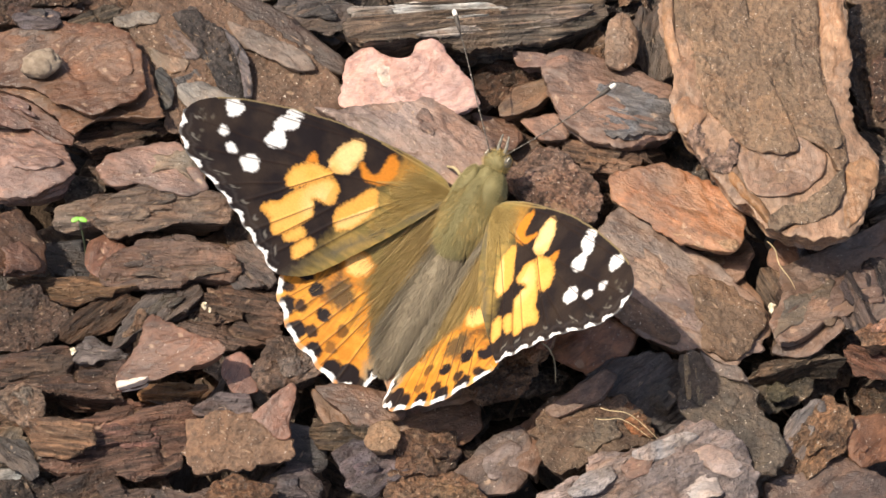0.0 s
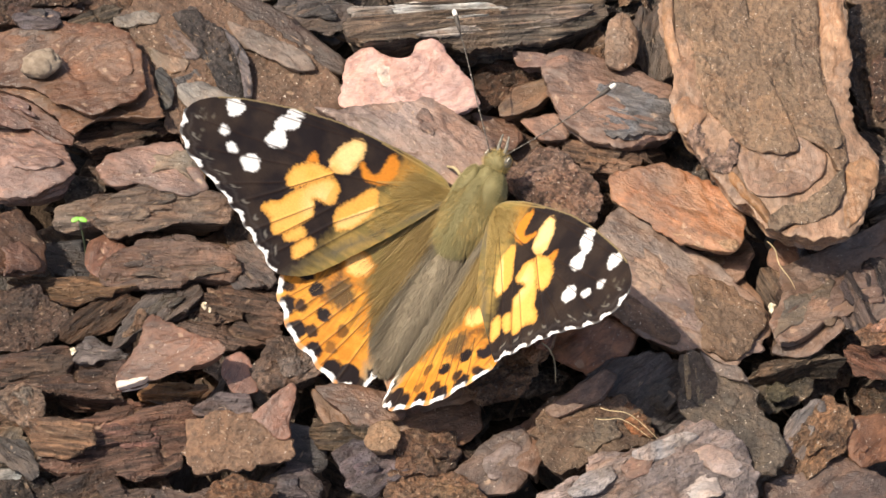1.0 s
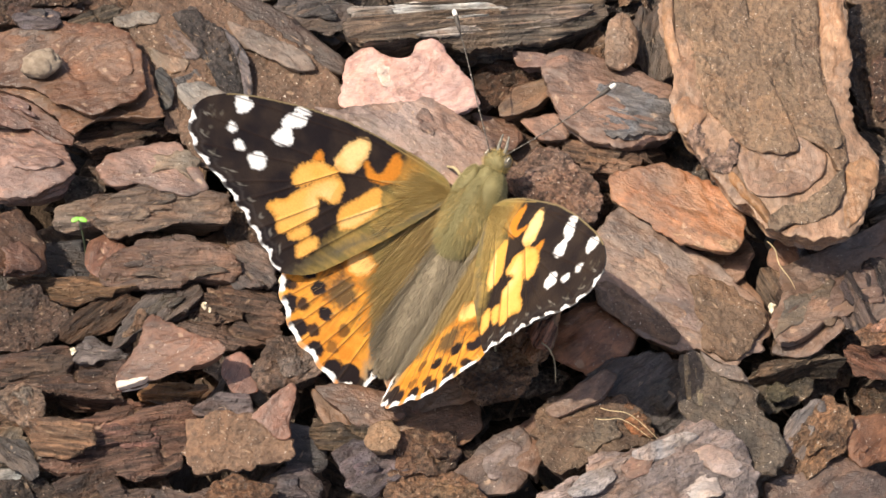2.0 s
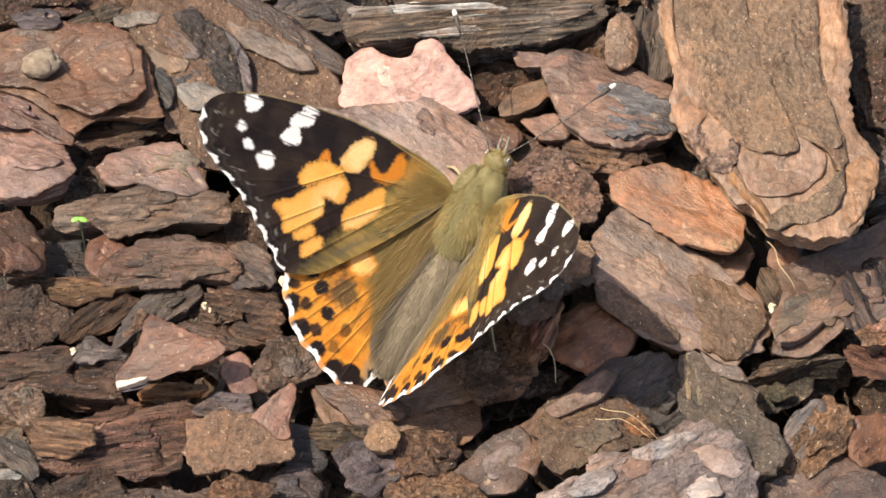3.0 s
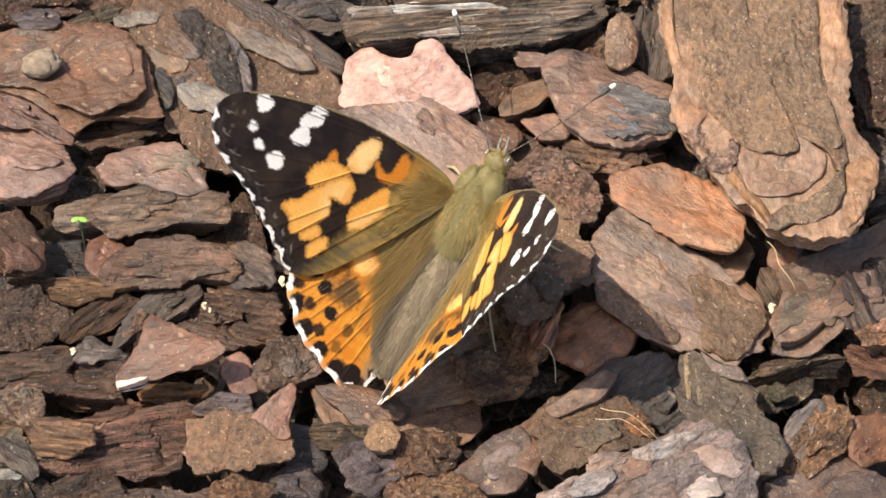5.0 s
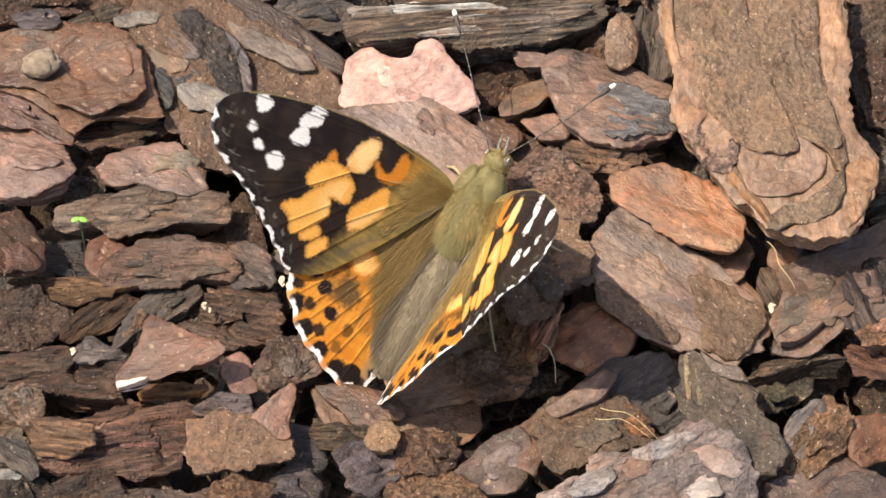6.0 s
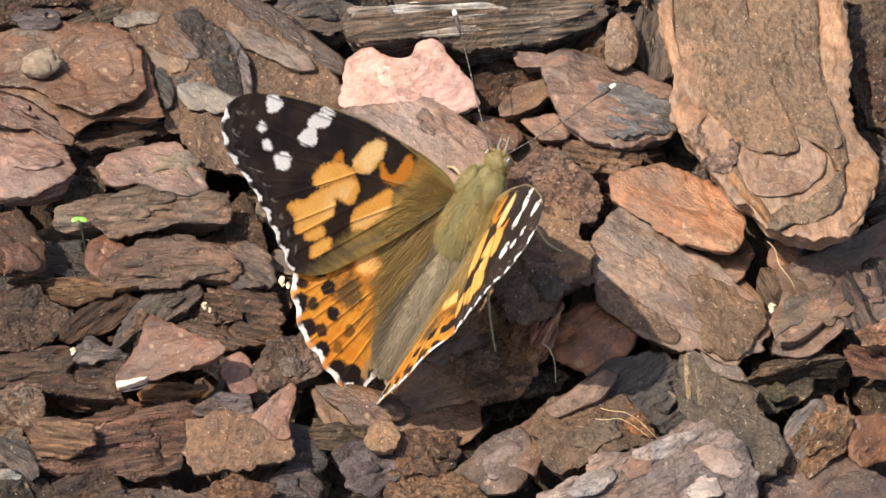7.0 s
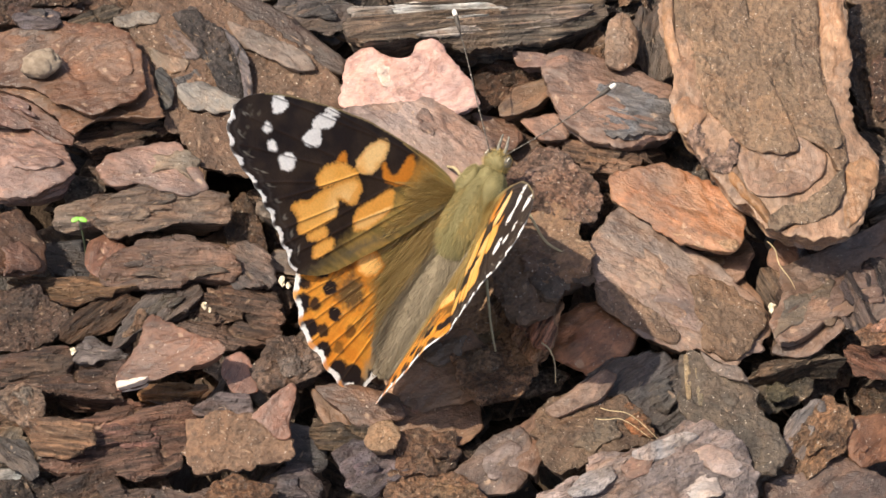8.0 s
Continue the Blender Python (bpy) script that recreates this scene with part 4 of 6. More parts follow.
layer("patched bark slab", "slate", [(-6.6, -4.4), (-6.3, -3.4), (-4.7, -3.7), (-2.3, -4.7), (-0.9, -6.3), (-1.7, -7.3), (-3.9, -6.2)],
      (0.050, 0.046, 0.042), 0.88, "dark slate-grey fragment")
layer("patched bark slab", "slate", [(-4.7, -3.7), (-3.5, -0.5), (-2.1, -0.7), (-2.2, -2), (-3, -3.5)],
      (0.060, 0.056, 0.055), 0.88, "dark slate-grey fragment")
layer("patched bark slab", "smooth", [(-10.4, -2.7), (-6.8, -1.6), (-5.1, -0.5), (-4.2, -1.7), (-5.1, -3.2), (-7.2, -3.6)],
      (0.180, 0.120, 0.078), 0.68, "light tan layer")
layer("patched bark slab", "smooth", [(-5.9, 6.7), (-3, 7.7), (1.6, 9.1), (4.8, 9.9), (7.6, 9.1), (5.9, 7), (1.9, 6.1), (-1.9, 5.3)],
      (0.135, 0.100, 0.078), 0.58, "pale pinkish weathered layer")
layer("small pinkish-brown bark chip", "slate", [(-1.2, 2.6), (-0.5, 2.8), (0.6, 0.9), (2, -1.3), (1.4, -1.3), (0.2, -0.7), (-0.7, 0.7)],
      (0.040, 0.024, 0.018), -0.08, "dark brown oval patch")
layer("large pinkish-grey", "sandy", [(0.6, 2.2), (4.7, 4.3), (9.3, 3.4), (11.5, 0.7), (10.3, -4.4), (6.7, -4.5), (4.2, -2)],
      (0.152, 0.091, 0.054), 0.35, "granular brown crust")
layer("grey-pink flat", "smooth", [(-8.1, 3.1), (-6.1, 5.4), (-4, 2.5), (-2.2, -2.6), (-2, -5.5), (-3.5, -4.5), (-5.9, -1.1)],
      (0.217, 0.119, 0.081), 0.5, "pinkish inner-bark edge")
layer("silver-grey weathered wood", "wood", [(-6.5, 3.3), (-2.9, 3.7), (7.3, 2.4), (7.8, 0.7), (3.2, -0.1), (-2.1, 0.8), (-6.1, 1.5)],
      (0.460, 0.430, 0.395), 0.75, "bleached white wood fibres")
layer("silver-grey weathered wood", "wood", [(-4.5, -0.2), (-1.6, 0.1), (2.8, -0.6), (3.7, -2.1), (-0.1, -3), (-3.8, -2.6)],
      (0.420, 0.390, 0.360), 0.70, "bleached white wood fibres")
layer("silver-grey weathered wood", "wood", [(-11.4, 2.9), (-6.5, 3.2), (-6, 1.5), (-9.4, 0.7), (-11.7, 1.3)],
      (0.260, 0.230, 0.205), 0.60, "bleached grey wood fibres")
layer("silver-grey weathered wood", "wood", [(6.2, 0.4), (11.9, 0.6), (17.7, 1.2), (17.9, -0.7), (11.3, -1.9), (6.4, -1.7)],
      (0.190, 0.155, 0.130), 0.60, "grey-brown wood fibres")
layer("broad flat reddish-brown", "smooth", [(-6.2, 8.8), (-2.8, 8.5), (0.3, 6.4), (0.1, 3), (-1.3, 1), (-5, 0.9), (-8, 2.3)],
      (0.128, 0.078, 0.052), 0.02, "greyish worn film on the plate")
layer("broad flat reddish-brown", "smooth", [(2.8, 4.8), (5.9, 3.5), (6.8, 0.4), (6.1, -3.1), (3.8, -3.4), (2, -0.5)],
      (0.155, 0.078, 0.044), 0.05, "orange-brown worn patch")
layer("rounded greyish-pink", "slate", [(-0.8, 1.5), (-0, 2.8), (2.1, 1.9), (3.1, 0.5), (1.5, 0.3)],
      (0.150, 0.095, 0.075), 0.95, "broken flake scar")
layer("rounded greyish-pink", "smooth", [(-7.1, -2.7), (-5.3, 0.3), (-3.2, 2.9), (-1.3, 1.5), (-2.5, -1), (-5.1, -2.9)],
      (0.235, 0.170, 0.140), 0.70, "pale pinkish worn patch")
# the knob's sunlit top, put into a lighter layer tint
layer("brown pitted bark knob", "grain", [(-5, 1.9), (-1.9, 3.9), (1, 3.3), (1, 1.1), (-2, 0.3)],
      (0.230, 0.140, 0.100), 0.75, "lighter reddish crumbling top")
layer("pale pinkish bark chip", "smooth", [(-4.6, 2.3), (-0.1, 2.7), (4, 0.6), (2.3, -1.7), (-1.9, -1.7)],
      (0.235, 0.155, 0.130), 0.75, "pale pink patch on the chip's top")
layer("flat reddish triangular", "smooth", [(-1.6, 3.6), (0.2, 4.1), (2.6, 2.1), (5.1, 0.5), (1.8, -0.1), (-1.1, 0.4)],
      (0.155, 0.080, 0.053), 0.05, "smooth reddish film")
layer("pale grey-pink bark chip", "smooth", [(-1.5, 1.8), (2.7, 1.7), (3.1, -0.1), (0.8, -1.7), (-2.2, -0.8)],
      (0.150, 0.108, 0.092), 0.20, "pale mauve worn patch")
layer("orange-tan flat", "sandy", [(0.9, -3.5), (3.9, -2.6), (6.3, -1.2), (7.2, 0.1), (7.8, -0.3), (7.9, -1.3), (6.4, -2.4), (4.4, -3.2)],
      (0.310, 0.195, 0.115), 0.00, "sparkling granular rim")
layer("bright pale pink", "pink", [(-4.4, 2), (-2.6, 2.5), (-1.1, 1.6), (-0.8, 0), (-2.2, -0.8), (-4.1, -0.1)],
      (0.640, 0.520, 0.450), 0.40, "bleached cream patch")
layer("bright pale pink", "slate", [(0.7, 0.5), (1.3, 0.5), (1.5, -0.3), (1.1, -1), (0.6, -0.5)],
      (0.300, 0.220, 0.200), 0.1, "small grey knot")
layer("grey-olive bark slab", "smooth", [(6.9, 3.8), (5.6, 2.1), (4.8, -1), (2.8, -2.3), (3.3, 0), (4.6, 2.4)],
      (0.150, 0.115, 0.095), 0.40, "smooth greyish-pink patch")
layer("grey-olive bark slab", "sandy", [(6.4, 5.5), (6.7, 5.1), (3.7, 4.3), (0.6, 3.8), (0.1, 4.2), (3.6, 5)],
      (0.235, 0.175, 0.105), 0.40, "yellowish fibrous streak")
layer("grey-olive bark slab", "sandy", [(5.4, 4.2), (5.7, 3.8), (3.1, 3), (-0.4, 2.3), (-0.6, 2.8), (2.6, 3.6)],
      (0.225, 0.170, 0.105), 0.40, "yellowish fibrous streak")
layer("pale pinkish-white flaky", "pink", [(1, -1.5), (2.8, -1), (5.1, -1.8), (6.3, -3.9), (5.8, -5.9), (3.2, -5.1), (1.5, -3.3)],
      (0.340, 0.290, 0.262), 1.00, "white flaking layer")
layer("pale pinkish-white flaky", "smooth", [(5.2, 0.1), (7.3, 0.1), (8.8, -1.4), (9.2, -4.1), (7.7, -4.5), (5.9, -2.8)],
      (0.200, 0.158, 0.142), 1.20, "smooth mauve-grey patch")
layer("pale pinkish-white flaky", "lichen", [(-0.4, 3.1), (2.7, 2.9), (5.9, 2.6), (6.9, 1.3), (4.6, 0.9), (1.3, 1.1), (-0.6, 2.1)],
      (0.300, 0.262, 0.245), 1.20, "white flaking layer")
layer("pale pinkish-white flaky", "smooth", [(-2.6, 2.1), (-0.3, 2.5), (1.3, 1.4), (0.1, 0.2), (-2.2, 0.3)],
      (0.170, 0.100, 0.072), 1.10, "reddish-brown exposed patch")
layer("pale pinkish-white flaky", "lichen", [(-9.1, 2.2), (-5.9, 3.1), (-3.3, 2.7), (-3.4, 1.3), (-6, 0.4), (-8.4, 0.9)],
      (0.290, 0.250, 0.232), 1.15, "white flaking layer")
layer("orange-tan bark chip with", "slate", [(-4.3, 2.5), (-0, 3.6), (3.5, 3.2), (4.2, 1.7), (0.9, 0.4), (-3, -0)],
      (0.135, 0.105, 0.090), 0.35, "grey weathered side")
# wing shadow on the large chip, put into a darker layer colour
layer("large pinkish-grey", "sandy", [(-7.6, -4.8), (-6.6, -3.5), (-1.7, -3.7), (3.8, -4.6), (4, -6.4), (-1.3, -6.9), (-5.7, -6.8)],
      (0.171, 0.112, 0.075), 0.1, "rough brown granular patch")
layer("olive-brown bark lump", "grain", [(5.1, 1.4), (6.1, -0.7), (5.1, -5.4), (3.3, -3.4), (3.5, -0.7)],
      (0.206, 0.097, 0.047), 0.3, "orange-brown broken end")
layer("grey-pink flat", "slate", [(-2, 1.2), (1, 2.5), (5.2, 2.4), (8.6, 1.8), (9.6, -1.9), (4.8, -5.7), (1.1, -4.7), (-1.7, -2.4)],
      (0.101, 0.091, 0.087), 0.65, "bluish-grey striped layer")


SLAB_POSE = ((35.9, 11.4, 9.0), (-3, 4, 82))
SLAB_BODY = [(23.5, 16.4), (18.1, 15.8), (12.7, 15), (9.7, 14.3), (5.9, 13.2), (2.9, 13.4), (-0.1, 12.9), (-2.1, 11.9), (-3.5, 10.2), (-5.9, 8.7), (-8.1, 6.9), (-10.7, 4.8), (-11.7, 2.5), (-14.3, 0.8), (-15.3, -1.5), (-15.4, -4.9), (-14.3, -7.9), (-12.5, -9.7), (-9.1, -10.5), (-5.8, -11.5), (-3.2, -11.3), (-1, -9.9), (0.1, -8.9), (2.6, -8), (5, -7.1), (7.2, -7.2), (11.5, -7.6), (14.1, -7), (20.3, -6.1), (25.7, -5.8)]
SLAB_CRUST = [(23.1, 14), (17.6, 13.9), (13.1, 13.6), (9.2, 12.9), (5.5, 11.6), (3.9, 9.8), (0.6, 8.9), (-0.3, 6.2), (-2.7, 4.8), (-3.8, 2.1), (-3.1, -1.8), (-1.3, -1.7), (-2.1, -3.6), (-3.5, -5.5), (-6, -6.5), (-3.9, -7.4), (-1.1, -6.8), (3, -5.6), (6.3, -4.4), (9.7, -3.7), (14, -3.2), (19.3, -2.7), (24.8, -2.5)]
SLAB_CORE = [(22.9, 12.3), (17.4, 12.1), (11.3, 11.2), (5.3, 9.9), (0.8, 8.2), (-1.9, 5.5), (-3.6, 3.8), (-4.2, 2), (-4.2, -0.1), (-3.7, -1.7), (-2.7, -1.8), (-0.7, -1.1), (1.7, -0.1), (4.5, 1.1), (8.5, 2.8), (12.7, 4.4), (18.1, 5.6), (23.5, 6.1)]
SLAB_STRIP = [(24.2, 0.5), (18.7, 0.3), (12.5, -0.2), (8.2, -0.7), (4.8, -1.3), (1.2, -2.5), (-1.4, -4.1), (-3.2, -6), (-2.3, -6.7), (1.9, -5.7), (5.8, -4.2), (9.4, -3.5), (13.7, -3.1), (19, -2.6), (24.5, -2.4)]
SLAB_SCAR = [(-1, 5.8), (-3.4, 4), (-4.1, 2), (-3.5, -1.8), (-1.5, -1.6), (-2.3, -3.5), (-3.5, -5.3), (-6.3, -4.7), (-8.9, -3.2), (-10.2, -0.8), (-10.4, 1.7), (-9.6, 3.4), (-6.5, 4.6), (-3.8, 6)]
SLAB_KNOB = [(-3.2, 10.8), (-0.6, 9.1), (0, 6.4), (-2.2, 5.2), (-5.1, 5.1), (-7, 5.7), (-6.6, 7.6), (-4.9, 9.3)]
SLAB_PATCH = [(-12.9, 0.5), (-11.4, -0.9), (-10.7, -3), (-9.6, -4), (-7.4, -6), (-5.7, -6.9), (-8.2, -7.1), (-11.1, -6.3), (-12.8, -5.1), (-13.7, -3.5), (-13.9, -1.6), (-14.9, -0.1), (-14.3, 0.6)]
SLAB_SHOULDER = [(3.8, 13.2), (5.7, 12.2), (4.5, 10.2), (0.9, 8.9), (-0.7, 9.4), (-2.7, 10.9), (-1.3, 12.2)]
SLAB_LIP = [(23.2, 16.1), (23.3, 14.4), (17.9, 14.1), (12.5, 13.5), (8.7, 12.5), (6.1, 11.9), (6.5, 12.9), (9.4, 14.1), (12.4, 14.9)]
SLAB_RIDGE = [(25, -2.7), (25.3, -5.6), (19.8, -5.8), (13.8, -6.8), (11.1, -7.4), (6.9, -6.9), (5.7, -5.7), (6.9, -4.5), (10, -3.8), (14.2, -3.3)]
SLAB_TOE = [(-6.7, 5.4), (-9, 3.8), (-10.6, 2), (-12.5, 0.6), (-14.1, 0.7), (-11.9, 2.5), (-10.2, 4.4), (-8, 5.7)]
SLAB_HEEL = [(-4, -7.5), (-2.3, -9.3), (-3.6, -11), (-6.1, -11.2), (-9, -10.2), (-12.3, -9.2), (-13.6, -7.9), (-11.3, -7.2), (-8.1, -7.4)]


def bark_slab():
    """The largest piece: an orange-rimmed slab with two weathered layers left on it."""
    slab = new("bark_slab")
    (x, y, z), turns = SLAB_POSE
    slab.matrix_world = pose(x * MM, y * MM, z * MM, *turns)
    tagged(slab, "large thick bark slab with orange rim and grey layered face", "bark slab")
    for name, outline, thick, kind, seed, ragged, tint, lift, dome, label in (
            ("base_layer", SLAB_BODY, 4.6, "pink", 41, 0.5, (0.235, 0.145, 0.092), 0.0, 0.0, "orange-tan inner bark rim"),
            ("crust_layer", SLAB_CRUST, 1.0, "sandy", 44, 0.25, (0.172, 0.112, 0.070), 0.42, 0.0, "grey-brown granular outer crust"),
            ("crust_strip", SLAB_STRIP, 0.9, "sandy", 45, 0.15, (0.160, 0.104, 0.066), 0.62, 0.0, "grey-brown granular outer crust"),
            ("top_layer", SLAB_CORE, 0.8, "sandy", 47, 0.15, (0.186, 0.118, 0.072), 0.72, 0.0, "thin brown weathered top layer"),
            ("smooth_scar", SLAB_SCAR, 1.0, "pink", 50, 0.15, (0.225, 0.138, 0.092), 0.36, -0.5, "smooth pinkish-tan sunken scar"),
            ("crumbly_edge", SLAB_KNOB, 1.2, "grain", 55, 0.4, (0.235, 0.152, 0.112), 0.3, 0.0, "pinkish crumbling edge"),
            ("orange_shoulder", SLAB_SHOULDER, 1.2, "pink", 57, 0.2, (0.27, 0.150, 0.085), 0.1, 0.35, "smooth orange bulge of inner bark"),
            ("orange_lip", SLAB_LIP, 1.2, "pink", 58, 0.2, (0.285, 0.16, 0.088), 0.2, 0.5, "smooth orange lip of inner bark"),
            ("orange_ridge", SLAB_RIDGE, 1.2, "pink", 59, 0.25, (0.285, 0.165, 0.095), 0.25, 0.5, "smooth orange ridge of inner bark"),
            ("orange_toe", SLAB_TOE, 1.2, "pink", 60, 0.2, (0.27, 0.145, 0.065), 0.1, 0.4, "glossy orange folded edge"),
            ("orange_heel", SLAB_HEEL, 1.2, "pink", 61, 0.3, (0.25, 0.145, 0.078), 0.1, 0.4, "orange folded edge"),
            ("crust_patch", SLAB_PATCH, 0.9, "sandy", 52, 0.35, (0.165, 0.112, 0.072), 0.45, 0.0, "grey-brown granular outer crust")):
        piece = part(name, plate(outline, thick, kind, seed, ragged=ragged, dome=dome), BARK[kind], slab, label)
        piece.color = (*tint, 1)
        piece.location.z = lift * MM


bark_slab()


def random_outline(rng, length, width):
    n = rng.randint(6, 10)
    w = np.sort(rng.rand(n) * 0.5 + np.arange(n)) * 2 * np.pi / n
    r = 0.75 + 0.5 * rng.rand(n)
    return np.column_stack([0.5 * length * r * np.cos(w), 0.5 * width * r * np.sin(w)])


TONES = [(0.11, 0.066, 0.042), (0.085, 0.058, 0.042), (0.13, 0.082, 0.054), (0.075, 0.06, 0.05), (0.11, 0.088, 0.07), (0.06, 0.04, 0.028)]


# open gaps in the bed: x, y, radius
HOLLOWS = [(39, -15, 8), (34, 2, 4.5), (36, -2, 4.5), (-17, 34, 6), (5, -18, 5), (-27, 7, 4.5), (-50, 20, 5), (-40, 13, 4), (4, 29, 4)]


def deep_fragments():
    """Smaller pieces that fill the bed below the large chips."""
    rng = np.random.RandomState(5)
    kinds = ["smooth", "fibre", "grain", "slate"]
    moulds = []
    for i in range(16):
        kind = kinds[i % 4]
        me = plate(random_outline(rng, 12 + 9 * rng.rand(), 7 + 5 * rng.rand()), 2 + 2 * rng.rand(), kind, 60 + i, step=0.6, rings=9)
        me.materials.append(BARK[kind])
        moulds.append(me)
    for i in range(15):
        for j in range(12):
            x = -63 + 9 * (i + rng.rand() * 0.9)
            y = -52 + 9 * (j + rng.rand() * 0.9)
            if any(math.hypot(x - hx, y - hy) < hr * 0.75 for hx, hy, hr in HOLLOWS):
                continue
            ob = new("bark_fragment", moulds[rng.randint(16)])
            ob.matrix_world = pose(x * MM, y * MM, (-9.5 + 4.5 * rng.rand()) * MM, rng.normal() * 13, rng.normal() * 13, rng.rand() * 360)
            ob.color = (*np.array(TONES[rng.randint(6)]) * (0.8 + 0.4 * rng.rand()), 1)
            tagged(ob, "small brown bark fragment deep between larger chips", "bark fragment", "bark fragments under the chips")


deep_fragments()


def inside(a, b, corners):
    """Signed distance to a polygon: positive within."""
    q = np.array(corners)
    r = np.roll(q, -1, axis=0)
    best, within = np.full(a.shape, 1e9), np.zeros(a.shape, bool)
    for (xa, ya), (xb, yb) in zip(q, r):
        ex, ey = xb - xa, yb - ya
        t = np.clip(((a - xa) * ex + (b - ya) * ey) / (ex * ex + ey * ey), 0, 1)
        best = np.minimum(best, np.hypot(a - xa - t * ex, b - ya - t * ey))
        cross = ((ya > b) != (yb > b)) & (a < ex * (b - ya) / (ey if abs(ey) > 1e-9 else 1e-9) + xa)
        within ^= cross
    return np.where(within, best, -best)


def covered(x, y):
    """True where a large chip or the slab lies over this point of the plan."""
    return any(inside(np.array([x]), np.array([y]), corners)[0] > 0 for corners in PLAN)


def gap_fragments():
    """Small broken pieces caught in the gaps between the large chips."""
    rng = np.random.RandomState(17)
    kinds = ["smooth", "fibre", "grain", "slate", "fibre", "grain"]
    moulds = []
    for i in range(12):
        kind = kinds[i % 6]
        me = plate(random_outline(rng, 5 + 5 * rng.rand(), 3 + 2.5 * rng.rand()), 1.2 + 1.5 * rng.rand(), kind, 90 + i, step=0.4, rings=7)
        me.materials.append(BARK[kind])
        moulds.append(me)
    count = 0
    for attempt in range(3000):
        if count == 190:
            break
        x, y = rng.uniform(-58, 62), rng.uniform(-40, 46)
        if covered(x, y) or any(math.hypot(x - hx, y - hy) < hr * 0.6 for hx, hy, hr in HOLLOWS):
            continue
        ob = new("bark_fragment", moulds[rng.randint(12)])
        ob.matrix_world = pose(x * MM, y * MM, rng.uniform(-4.2, -1.2) * MM, rng.normal() * 18, rng.normal() * 22, rng.rand() * 360)
        ob.color = (*np.array(TONES[rng.randint(5)]) * (0.95 + 0.55 * rng.rand()), 1)
        tagged(ob, "small splintered bark fragment caught in a gap", "bark fragment", "bark fragments under the chips")
        count += 1


PLAN = [np.array([(ob.matrix_world @ Vector((a * MM, b * MM, 0)))[:2] for a, b in outline]) / MM for ob, outline in OUTLINES]
gap_fragments()


def mulch_around():
    """The bed goes on around the part that is looked at."""
    rng = np.random.RandomState(8)
    verts, faces, count = [], [], 0
    for i in range(5600):
        far = i > 1600
        reach = 800 if far else 260
        x, y = rng.uniform(-reach, reach), rng.uniform(-reach, reach)
        if (-72 < x < 72 and -62 < y < 66) or (far and abs(x) < 255 and abs(y) < 255):
            continue
        o = random_outline(rng, rng.uniform(14, 36), rng.uniform(9, 18)) * (1.5 if far else 1.0)
        o = o if far else resample(o, 3.0)
        n = len(o)
        m = pose(x, y, rng.uniform(-7, 4), rng.normal() * 12, rng.normal() * 12, rng.rand() * 360)
        thick = rng.uniform(2, 5)
        rim = [np.column_stack([o * 0.93, np.full(n, -thick)]), np.column_stack([o, np.full(n, -0.4)]), np.column_stack([o * 0.9, 0.3 * rng.rand(n)]), np.column_stack([o * 0.4, 0.5 * rng.rand(n)])]
        v = np.vstack(rim) @ np.array(m.to_3x3()).T + np.array(m.translation)
        verts.append(v * MM)
        faces += ring_faces(count, n, 4) + [list(range(count, count + n))[::-1], list(range(count + 3 * n, count + 4 * n))]
        count += 4 * n
    me = mesh_from("mulch", np.vstack(verts), faces, False)
    me.materials.append(BARK["grain"])
    ob = new("bark_mulch", me)
    ob.color = (0.13, 0.088, 0.062, 1)
    tagged(ob, "brown bark mulch spread all around", "mulch", kind="stuff")


mulch_around()


def crumbs():
    """Fine splinters and dust in the gaps."""
    rng = np.random.RandomState(12)
    verts, faces = [], []
    for i in range(1500):
        c = np.array([rng.uniform(-60, 64), rng.uniform(-48, 52), rng.uniform(-8, -2.5)])
        a, b = rng.normal(size=3) * (0.5, 0.5, 0.2) * rng.uniform(0.6, 2.4), rng.normal(size=3) * 0.35
        h = np.array([0, 0, rng.uniform(0.15, 0.5)])
        verts += [c - a, c + b, c + a, c - b, c - a * 0.7 + h, c + b * 0.7 + h, c + a * 0.7 + h, c - b * 0.7 + h]
        k = 8 * i
        faces += [[k + 3, k + 2, k + 1, k], [k + 4, k + 5, k + 6, k + 7]] + [[k + s, k + (s + 1) % 4, k + 4 + (s + 1) % 4, k + 4 + s] for s in range(4)]
    me = mesh_from("crumbs", np.array(verts) * MM, faces, False)
    me.materials.append(BARK["grain"])
    ob = new("bark_crumbs", me)
    ob.color = (0.12, 0.078, 0.05, 1)
    tagged(ob, "fine bark crumbs and splinters in the gaps", "bark crumbs", kind="stuff")


crumbs()

# ---- butterfly ----
BODY = pose(0, 0, 0.007, 14.26, -8.46, -31.25)
butterfly = new("butterfly")
butterfly.matrix_world = BODY
tagged(butterfly, "orange, black and white butterfly basking with half-open wings", "butterfly")

